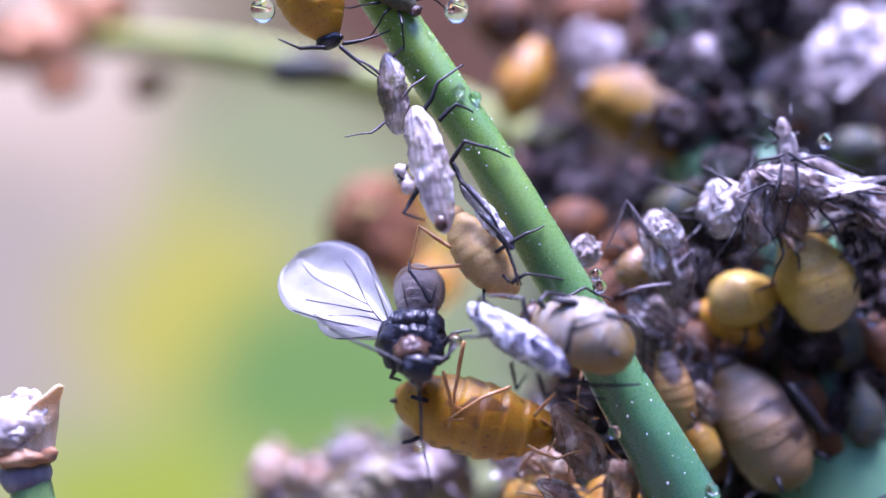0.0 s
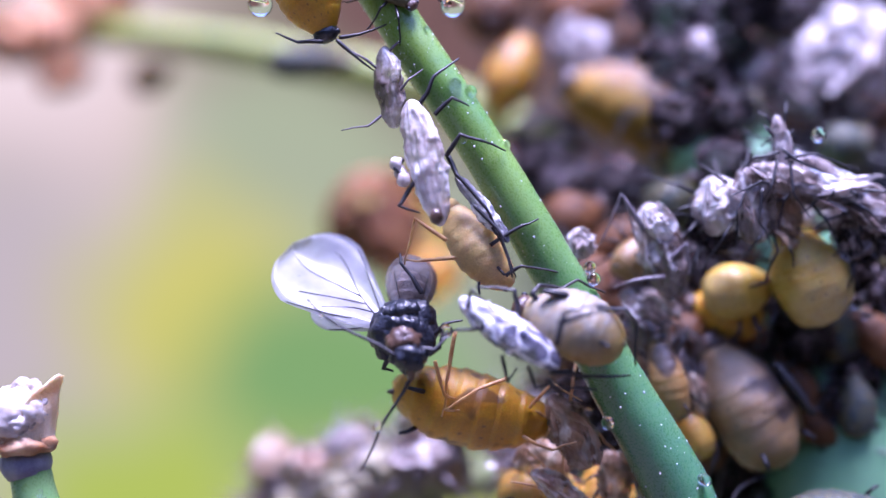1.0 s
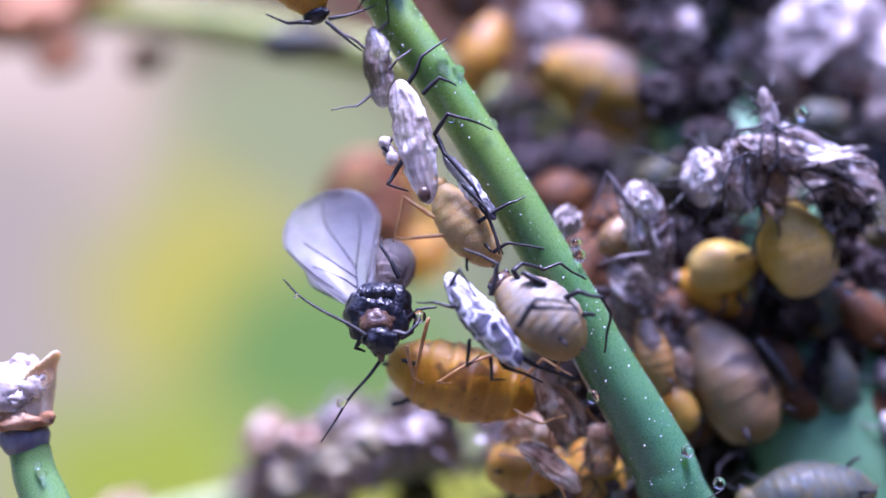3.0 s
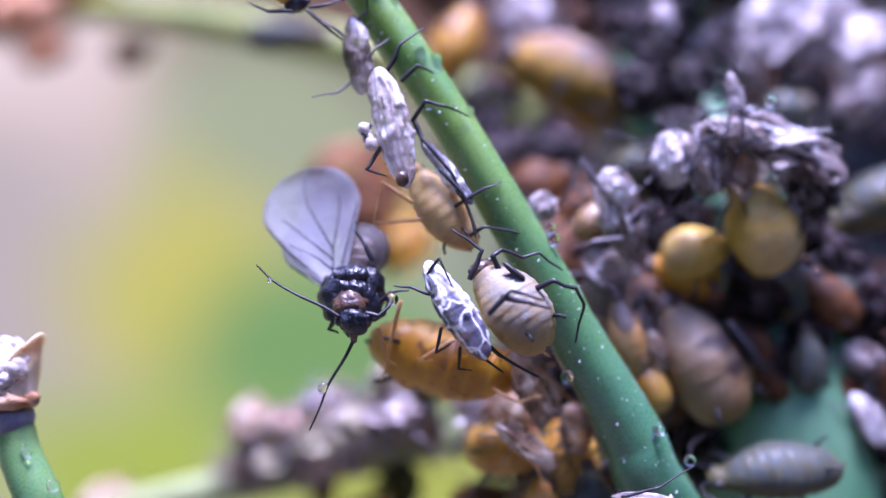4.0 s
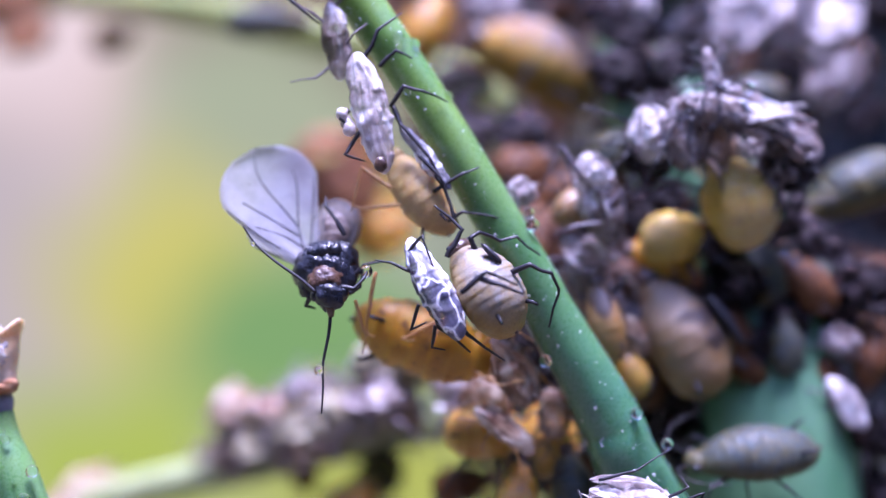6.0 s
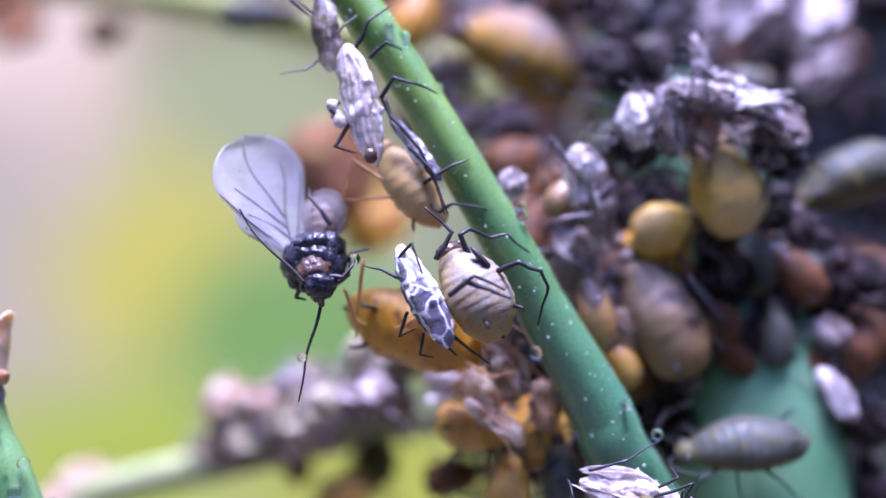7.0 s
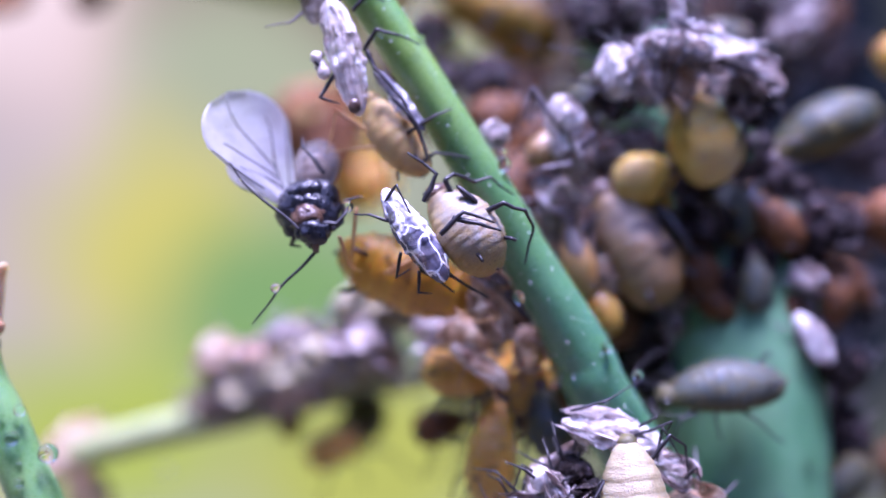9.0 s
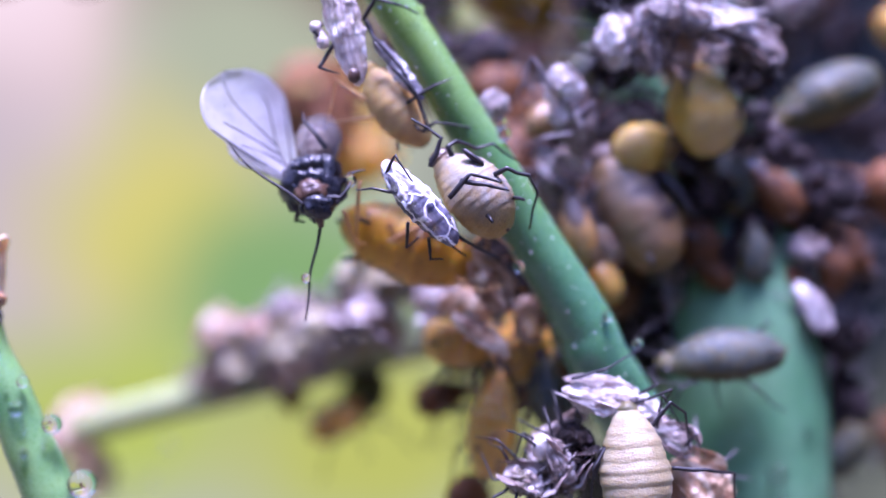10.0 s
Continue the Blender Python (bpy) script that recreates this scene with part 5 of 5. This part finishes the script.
for tail, head, w, sd in (
        ((5.63, 5.20, 4.01), (6.68, 5.20, 4.88), 0.8, 190),
        ((7.09, 5.40, 4.07), (8.21, 5.40, 4.82), 1.1, 191),
        ((8.03, 5.00, 3.47), (8.31, 5.00, 4.94), 0.7, 192),
        ((8.87, 5.60, 3.87), (10.00, 5.60, 4.88), 1.2, 193),
        ((9.04, 5.20, 2.54), (9.80, 5.20, 3.76), 0.9, 194),
        ((8.04, 6.00, 4.88), (9.44, 6.00, 5.65), 1.2, 195)):
    husk(tail, head, w, M_WHITE_HUSK if sd % 2 else M_LILAC_HUSK, "pale bluish-white shed skin above the heap", seed=sd, up=(-0.3, -0.8, 0.7), crumple=0.4, detail=0.7, flaps=3, legs=[])
# Dark skins added over the sunlit bend of the stem to shade it.
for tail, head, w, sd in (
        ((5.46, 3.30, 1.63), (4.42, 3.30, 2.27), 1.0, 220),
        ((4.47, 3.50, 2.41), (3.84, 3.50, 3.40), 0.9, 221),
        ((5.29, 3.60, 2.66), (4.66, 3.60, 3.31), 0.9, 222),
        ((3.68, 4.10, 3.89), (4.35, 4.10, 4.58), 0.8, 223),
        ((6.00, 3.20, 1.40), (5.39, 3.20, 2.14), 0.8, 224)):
    husk(tail, head, w, M_DARK_HUSK, "dark brown shed skin added to darken the main stem", seed=sd, up=(0.2, -1, 0.3), crumple=0.7, detail=0.7, reach=0.5)
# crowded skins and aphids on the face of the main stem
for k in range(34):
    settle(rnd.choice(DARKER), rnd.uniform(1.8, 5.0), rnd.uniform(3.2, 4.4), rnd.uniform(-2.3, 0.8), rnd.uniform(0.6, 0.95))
for k in range(16):
    settle(rnd.choice((PROTO[2], PROTO[3], PROTO[3], PROTO[3], PROTO[6])), rnd.uniform(6.8, 9.6), rnd.uniform(3.8, 5.5), rnd.uniform(-7.5, -1.8), rnd.uniform(0.6, 0.95))
# Dark cover that stands in for shade on this stretch of stem.
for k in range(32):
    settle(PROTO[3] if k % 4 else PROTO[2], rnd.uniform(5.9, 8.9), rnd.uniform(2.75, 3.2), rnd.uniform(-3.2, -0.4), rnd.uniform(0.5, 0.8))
# shade between the two stems, filled in with added dark skins and aphids
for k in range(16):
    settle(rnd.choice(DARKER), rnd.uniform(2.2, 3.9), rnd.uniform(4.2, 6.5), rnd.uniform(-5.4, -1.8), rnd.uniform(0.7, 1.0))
aphid((4.52, 3.00, -3.62), (4.26, 2.90, -2.59), 0.8, M_BROWN, "brown aphid in the gap between the stems", seed=72)
for tail, head, proto in (((5.05, 3.80, -4.06), (4.72, 3.80, -3.37), 3), ((5.36, 3.60, -3.60), (4.94, 3.60, -2.90), 3), ((5.61, 3.80, -4.51), (5.17, 3.80, -3.95), 3), ((4.82, 3.60, -2.70), (5.29, 3.60, -2.14), 2), ((4.58, 4.20, -3.13), (5.26, 4.20, -3.38), 3), ((5.67, 3.40, -3.15), (5.46, 3.40, -2.50), 4)):
    copy_thing(PROTO[proto], mm_matrix(axes(tail, head, (rnd.uniform(-0.5, 0.5), -1, rnd.uniform(0, 1)))))

# ---- blurred branches behind ----
branch, _, _ = stalk("far_branch", [(-11.80, 14.50, 8.14), (-9.76, 14.20, 7.93), (-6.93, 14.00, 7.53), (-4.47, 13.60, 6.90), (-1.76, 13.20, 6.19), (2.75, 12.80, 4.19)], [0.38, 0.45, 0.5, 0.55, 0.6, 0.6], M_STEM_YELLOW, "blurred yellow-green side branch behind")
for a, c, w, mt, lab, sd in (((-13.77, 14.50, 8.85), (-11.96, 14.50, 7.60), 2.0, M_SALMON, "blurred pinkish dry flower husk", 91), ((-15.20, 15.00, 7.58), (-13.29, 15.00, 9.03), 2.0, M_SALMON, "blurred tan dry flower husk", 92), ((-11.69, 14.50, 9.75), (-10.75, 14.50, 8.31), 1.7, M_SALMON, "blurred pink dry petal husk", 93), ((-10.33, 14.50, 6.36), (-9.10, 14.40, 7.03), 0.8, M_BROWN, "blurred brown dry bud", 94), ((-13.34, 14.50, 7.25), (-11.74, 14.50, 6.72), 1.4, M_SALMON, "blurred pale petal husk", 95)):
    husk(a, c, w, mt, lab, seed=sd, crumple=0.35, detail=0.7, legs=[], name="dry_flower", group="dry flowers behind")
aphid((-4.79, 8.00, 5.24), (-2.77, 8.00, 5.37), 0.9, M_OLIVE, "blurred olive aphid under the branch", seed=96, legs=[], feelers=False, detail=0.7)
husk((-3.74, 11.50, 2.35), (-0.99, 11.50, 1.33), 2.6, M_BROWN, "blurred brown skin behind the winged aphid", seed=97, legs=[], crumple=0.3, detail=0.7)
husk((-1.93, 10.50, -0.08), (-0.19, 10.50, 0.83), 1.4, M_AMBER, "blurred orange skin behind the winged aphid", seed=98, legs=[], crumple=0.3, detail=0.7)
husk((-2.66, 10.50, 0.83), (-1.39, 10.50, 2.38), 1.8, M_RUST, "blurred brown skin behind the winged aphid", seed=100, legs=[], detail=0.7)
husk((-3.14, 10.50, 2.94), (-1.88, 10.50, 1.68), 1.4, M_RUST, "blurred rust-coloured skin behind", seed=99, legs=[], detail=0.7)

low, _, _ = stalk("low_branch", [(3.55, 4.60, -4.09), (1.20, 7.00, -4.19), (-1.56, 8.00, -4.77), (-4.18, 8.60, -5.49), (-6.91, 9.20, -6.16), (-9.17, 9.80, -6.87)], [0.5, 0.5, 0.5, 0.45, 0.42, 0.36], M_STEM_PALE, "blurred pale green lower branch behind")
for a, c, w, mt, lab, sd in (((-1.45, 7.20, -3.63), (-0.10, 7.00, -3.37), 1.49, M_PINK, "blurred lilac skin on the low branch", 101), ((-0.12, 7.00, -4.18), (-1.17, 7.20, -3.20), 1.35, M_PINK, "blurred lilac skin on the low branch", 102), ((0.72, 5.40, -3.34), (1.69, 5.20, -3.60), 1.35, M_PINK, "blurred lilac skin on the low branch", 103),
        ((-2.20, 8.00, -5.04), (-3.30, 8.00, -4.34), 1.62, M_TAN_HUSK, "blurred pinkish skin on the low branch", 104), ((-3.94, 8.40, -4.63), (-2.78, 8.20, -4.36), 1.22, M_PINK, "blurred tan skin on the low branch", 105), ((-1.63, 8.00, -3.80), (-2.78, 8.20, -3.94), 1.35, M_PINK, "blurred grey skin on the low branch", 106),
        ((-8.92, 9.80, -5.95), (-8.11, 9.60, -6.97), 1.62, M_TAN_HUSK, "blurred tan skin at the branch end", 107), ((-8.66, 9.60, -7.86), (-7.62, 9.60, -7.45), 1.35, M_TAN_HUSK, "blurred grey skin at the branch end", 108), ((-5.54, 9.00, -5.51), (-4.49, 8.80, -5.08), 0.81, M_PINK, "blurred grey skin on the low branch", 109),
        ((-0.31, 7.60, -5.56), (-1.41, 7.80, -5.43), 1.08, M_DARK_HUSK, "blurred dark skin under the low branch", 110), ((-2.95, 8.00, -5.85), (-2.40, 8.00, -5.45), 0.81, M_BROWN, "blurred brown scrap under the low branch", 111), ((1.77, 4.40, -3.81), (0.83, 4.60, -4.29), 1.35, M_TAN_HUSK, "tan skin on the low branch", 112)):
    husk(a, c, w * 0.85, mt, lab, seed=sd, crumple=0.8, detail=0.7, up=(math.sin(sd), -1, math.cos(sd * 1.7)), group="skins on the low branch", reach=0.6)
for tail, head, w, skin_m, sd in (
        ((1.55, 3.40, -2.95), (0.43, 3.30, -3.32), 0.75, M_LILAC_HUSK, 160),
        ((0.76, 4.20, -2.66), (-0.63, 4.10, -2.87), 1.0, M_PINK, 161),
        ((0.06, 4.00, -3.39), (-1.36, 3.90, -3.54), 0.8, M_LILAC_HUSK, 162),
        ((-0.67, 4.60, -2.87), (-1.12, 4.50, -2.51), 0.8, M_PINK, 163),
        ((-1.13, 4.40, -3.92), (-1.82, 4.30, -3.55), 0.7, M_PINK, 164),
        ((0.26, 4.60, -4.07), (-0.67, 4.50, -3.70), 0.6, M_TAN_HUSK, 165),
        ((1.97, 3.00, -3.55), (0.87, 2.90, -3.96), 0.6, M_LILAC_HUSK, 166),
        ((-1.68, 5.00, -4.07), (-2.75, 4.90, -4.16), 0.7, M_PINK, 167),
        ((-2.71, 5.40, -3.59), (-3.31, 5.30, -4.06), 0.8, M_TAN_HUSK, 168),
        ((-2.88, 5.60, -4.58), (-3.85, 5.50, -4.68), 0.6, M_PINK, 169),
        ((-1.94, 5.20, -3.23), (-2.66, 5.10, -3.94), 0.75, M_LILAC_HUSK, 170),
        ((0.99, 3.60, -2.89), (1.78, 3.50, -2.67), 0.6, M_PINK, 171)):
    husk(tail, head, w, skin_m, "soft lilac and tan shed skin on the low branch", seed=sd, up=(math.sin(sd), -1, 0.6), crumple=0.45, leg=M_LEG_GREY, legr=0.035, reach=0.9, group="skins on the low branch")
aphid((-2.21, 7.60, -6.48), (-0.58, 7.60, -5.76), 1.0, M_HONEY, "blurred amber-brown aphid under the low branch", seed=113, up=(0, -0.6, 0.8), detail=0.7)
aphid((0.73, 4.00, -4.12), (1.76, 3.80, -3.84), 0.9, M_YELLOW, "soft yellow aphid on the low branch", seed=114, up=(0, -0.8, 0.6), detail=0.8)
for at, r in (((-5.71, 8.00, -6.74), 0.12), ((-3.76, 8.00, -3.84), 0.10), ((-2.82, 8.00, -3.93), 0.1), ((-6.12, 8.00, -7.58), 0.1)):
    drop(at, r, "blurred water drop on the low branch")
rnd = random.Random(12)
lumps = [o for o in bpy.data.objects if o.get("group") == "skins on the low branch"]
lo, hi = Vector((-4.59, 8.00, -4.73)), Vector((2.19, 5.60, -3.44))
for k in range(26):
    q = lo.lerp(hi, rnd.random()) + Vector((0, rnd.uniform(-0.5, 0.8), rnd.gauss(0.15, 0.42)))
    turn = Euler((rnd.uniform(0, 6.28), rnd.uniform(0, 6.28), rnd.uniform(0, 6.28))).to_matrix().to_4x4()
    copy_thing(rnd.choice(lumps[:9]), Matrix.Translation(q * U) @ turn @ Matrix.Diagonal((rnd.uniform(0.5, 0.85),) * 3).to_4x4())


UPPER = [o for o in list(scene.objects) if o.parent is None and o.get("category") in ("aphid", "shed skin") and 4.3 < o.location.y / U < 9.0 and o.location.z > 0.4 * U and 0.0 < o.location.x / U < 9.5]


def motions():
    fly_rows = [(0.0, -0.737, 0.100, -1.829, 0.0), (0.5, -0.771, 0.100, -1.812, 0.6), (1.0, -0.788, 0.100, -1.822, -0.8), (1.5, -0.896, 0.100, -1.868, 3.2), (2.0, -0.897, 0.100, -1.902, 2.4), (2.5, -0.972, 0.100, -1.921, 3.3), (4.0, -1.165, 0.100, -1.919, 4.6), (4.5, -1.176, 0.100, -1.882, 5.5), (5.0, -1.164, 0.100, -1.849, 3.7), (5.5, -1.191, 0.100, -1.795, 2.8), (7.0, -1.204, 0.100, -1.739, -2.6), (7.5, -1.209, 0.100, -1.735, -2.4), (8.0, -1.168, 0.100, -1.743, -1.2), (8.5, -1.112, 0.100, -1.733, -2.0), (9.0, -1.080, 0.100, -1.716, -2.6), (9.5, -1.006, 0.100, -1.736, -6.3), (10.0, -1.018, 0.100, -1.789, -4.0)]
    pale_rows = [(0.0, 1.755, -0.300, -1.163, 0.0), (0.5, 1.738, -0.300, -1.150, 0.0), (1.0, 1.715, -0.300, -1.158, 0.0), (1.5, 1.645, -0.300, -1.261, 4.0), (2.0, 1.632, -0.300, -1.226, 6.0), (2.5, 1.521, -0.300, -1.265, 12.0), (4.0, 1.400, -0.300, -1.543, 30.0), (4.5, 1.382, -0.300, -1.443, 34.0), (5.0, 1.411, -0.300, -1.406, 37.0), (5.5, 1.372, -0.300, -1.419, 36.0), (7.0, 1.296, -0.300, -1.689, 38.0), (7.5, 1.301, -0.300, -1.703, 39.0), (8.0, 1.335, -0.300, -1.724, 38.0), (8.5, 1.399, -0.300, -1.621, 35.0), (9.0, 1.419, -0.300, -1.543, 32.0), (9.5, 1.530, -0.300, -1.434, 30.0), (10.0, 1.544, -0.300, -1.438, 29.0)]
    skin_rows = [(0.0, 1.461, -0.600, -1.602, 0.0), (0.5, 1.432, -0.600, -1.604, 0.0), (1.0, 1.416, -0.600, -1.625, 0.0), (1.5, 1.293, -0.600, -1.806, 5.0), (2.0, 1.296, -0.600, -1.757, 7.0), (2.5, 1.188, -0.600, -1.840, 12.0), (4.0, 0.963, -0.600, -2.175, 24.0), (4.5, 0.931, -0.600, -2.089, 25.0), (5.0, 0.983, -0.600, -1.980, 27.0), (5.5, 0.946, -0.600, -2.011, 28.0), (7.0, 0.881, -0.600, -2.374, 30.0), (7.5, 0.875, -0.600, -2.419, 30.0), (8.0, 0.928, -0.600, -2.440, 30.0), (8.5, 0.996, -0.600, -2.356, 27.0), (9.0, 1.062, -0.600, -2.208, 23.0), (9.5, 1.181, -0.600, -2.128, 18.0), (10.0, 1.205, -0.600, -2.123, 16.0)]
    blob_rows = [(0.0, 5.434, 2.500, -1.858, 0.0), (0.5, 5.386, 2.500, -1.773, 0.0), (1.0, 5.340, 2.500, -1.650, 0.0), (1.5, 5.317, 2.500, -1.615, 0.0), (2.0, 5.297, 2.500, -1.609, 0.0), (2.5, 5.308, 2.500, -1.651, 0.0), (4.0, 5.300, 2.500, -1.663, 0.0), (4.5, 5.346, 2.500, -1.644, 0.0), (5.0, 5.399, 2.500, -1.611, 0.0), (5.5, 5.420, 2.500, -1.572, 0.0), (7.0, 5.148, 2.500, -1.289, 0.0), (7.5, 5.208, 2.500, -1.265, 0.0), (8.0, 5.064, 2.500, -1.172, 0.0), (8.5, 5.016, 2.500, -1.085, 0.0), (9.0, 5.010, 2.500, -0.957, 0.0), (9.5, 5.036, 2.500, -0.937, 0.0), (10.0, 5.036, 2.500, -0.846, 0.0)]
    heap_rows = [(0.0, 5.401, 1.200, 1.200, 0.0), (0.5, 5.450, 1.200, 1.127, 0.0), (1.0, 5.419, 1.200, 1.137, 0.0), (1.5, 5.349, 1.200, 1.173, 0.0), (2.0, 5.432, 1.200, 1.192, 0.0), (2.5, 5.477, 1.200, 1.204, 0.0), (4.0, 5.409, 1.200, 1.318, 0.0), (4.5, 5.399, 1.200, 1.350, 0.0), (5.0, 5.396, 1.200, 1.432, 0.0), (5.5, 5.402, 1.200, 1.459, 0.0), (7.0, 5.346, 1.200, 1.580, 0.0), (7.5, 5.350, 1.200, 1.585, 0.0), (8.0, 5.326, 1.200, 1.574, 0.0), (8.5, 5.318, 1.200, 1.579, 0.0), (9.0, 5.332, 1.200, 1.574, 0.0), (9.5, 5.343, 1.200, 1.583, 0.0), (10.0, 5.324, 1.200, 1.564, 0.0)]

    def key(ob, rows):
        walk(ob, [(t, pose(x * U, y * U, z * U, 0, a, 0)) for t, x, y, z, a in rows])

    def turn_at(t):
        return float(np.interp(t, [r[0] for r in fly_rows], [r[4] for r in fly_rows]))

    def swing(ob, root, rows, tilt=None, twist=None):
        walk(ob, [(t, pose(root.x * U, root.y * U, root.z * U, 0, a - turn_at(t), 0) @ pose(0, 0, 0, tilt(t) if tilt else 0) @ pose(0, 0, 0, 0, 0, twist(t) if twist else 0)) for t, a in rows])

    key(fly, fly_rows)
    key(pale, pale_rows)
    key(skin, skin_rows)
    # two legs keep their hold on the stem while the body turns
    still = pose(pale_rows[0][1] * U, pale_rows[0][2] * U, pale_rows[0][3] * U)
    for ob in grip:
        walk(ob, [(t, pose(x * U, y * U, z * U, 0, a, 0).inverted() @ pose(*(still.translation.lerp(Vector((x, y, z)) * U, 0.45)), 0, 0.4 * a, 0)) for t, x, y, z, a in pale_rows])
    key(blob, blob_rows)
    key(amber, [(0, 1.493, 1.100, -2.693, 0), (2.5, 1.548, 1.100, -2.714, 1), (5, 1.633, 1.100, -2.681, 4), (7.5, 1.691, 1.100, -2.681, 7), (10, 1.751, 1.100, -2.666, 9)])
    swing(feeler, ANT_A, [(0, -5), (0.2, 20), (0.4, 35), (0.5, 37), (0.7, 30), (1.0, 30), (1.2, 33), (1.5, 42), (1.7, 40), (2.0, 52), (2.2, 20), (2.5, 1), (2.7, 25), (3.3, 42), (3.8, 55), (4.0, 28), (4.2, 12), (4.5, 28), (4.7, 30), (5.0, 4), (5.2, -5), (5.5, 2), (5.7, 3), (6.3, 16), (6.8, 28), (7.0, 15), (7.2, 20), (7.4, 50), (7.5, 57), (7.8, 62), (8.0, 62), (8.2, 56), (8.5, 57), (8.8, 64), (9.0, 44), (9.2, 6), (9.5, 20), (9.6, 15), (9.8, 30), (10.0, 12)])
    swing(feeler_b, ANT_B, [(0, 25), (1.0, 27), (2.0, 28), (2.5, 29), (4.0, 27), (4.5, 27), (5.0, 31), (5.5, 35), (7.0, 44), (7.5, 48), (8.5, 44), (9.0, 40), (10.0, 36)])
    beat = [(0, 50), (1.0, 50), (1.5, 42), (2.0, 36), (2.5, 27), (2.7, 24), (3.8, 16), (4.5, 14), (5.0, 20), (5.5, 25), (6.8, 23), (7.5, 22), (8.0, 22), (8.5, 24), (9.0, 28), (9.5, 29), (10.0, 31)]

    def lean(t):
        return float(np.interp(t, (0, 1, 2.5, 4.5, 5.5, 7.0, 10), (-18, -18, -22, -10, -8, 0, 0)))

    def roll(t):
        return float(np.interp(t, (0, 1, 2.5, 4.5, 5.5, 7.0, 10), (30, 30, 8, 0, 10, 38, 40)))

    swing(wing, WING_ROOT, [(t, -a) for t, a in beat], lean, roll)
    swing(hind, WING_B, [(t, -a - 22) for t, a in beat], lean, roll)
    swing(folded, WING_C, [(t, 4 - 0.2 * a) for t, a in beat])
    # the upper colony sways slowly against the flower stem
    for ob in UPPER:
        m0, k = ob.matrix_world.copy(), 1.0 if ob.location.x < 5 * U else 0.55
        walk(ob, [(t, Matrix.Translation((g * k * U, 0, 0.1 * abs(g) * U)) @ m0) for t, g in ((0.0, 0.38), (1.5, 0.0), (2.5, -0.23), (4.0, -0.48), (5.0, -0.60), (7.5, -0.95), (10.0, -1.0))])
    start = Vector((5.341, 1.200, 1.150))
    for ob in CROWN:
        m0 = ob.matrix_world.copy()
        walk(ob, [(t, Matrix.Translation((Vector((x, y, z)) - start) * U) @ m0) for t, x, y, z, a in heap_rows])


motions()
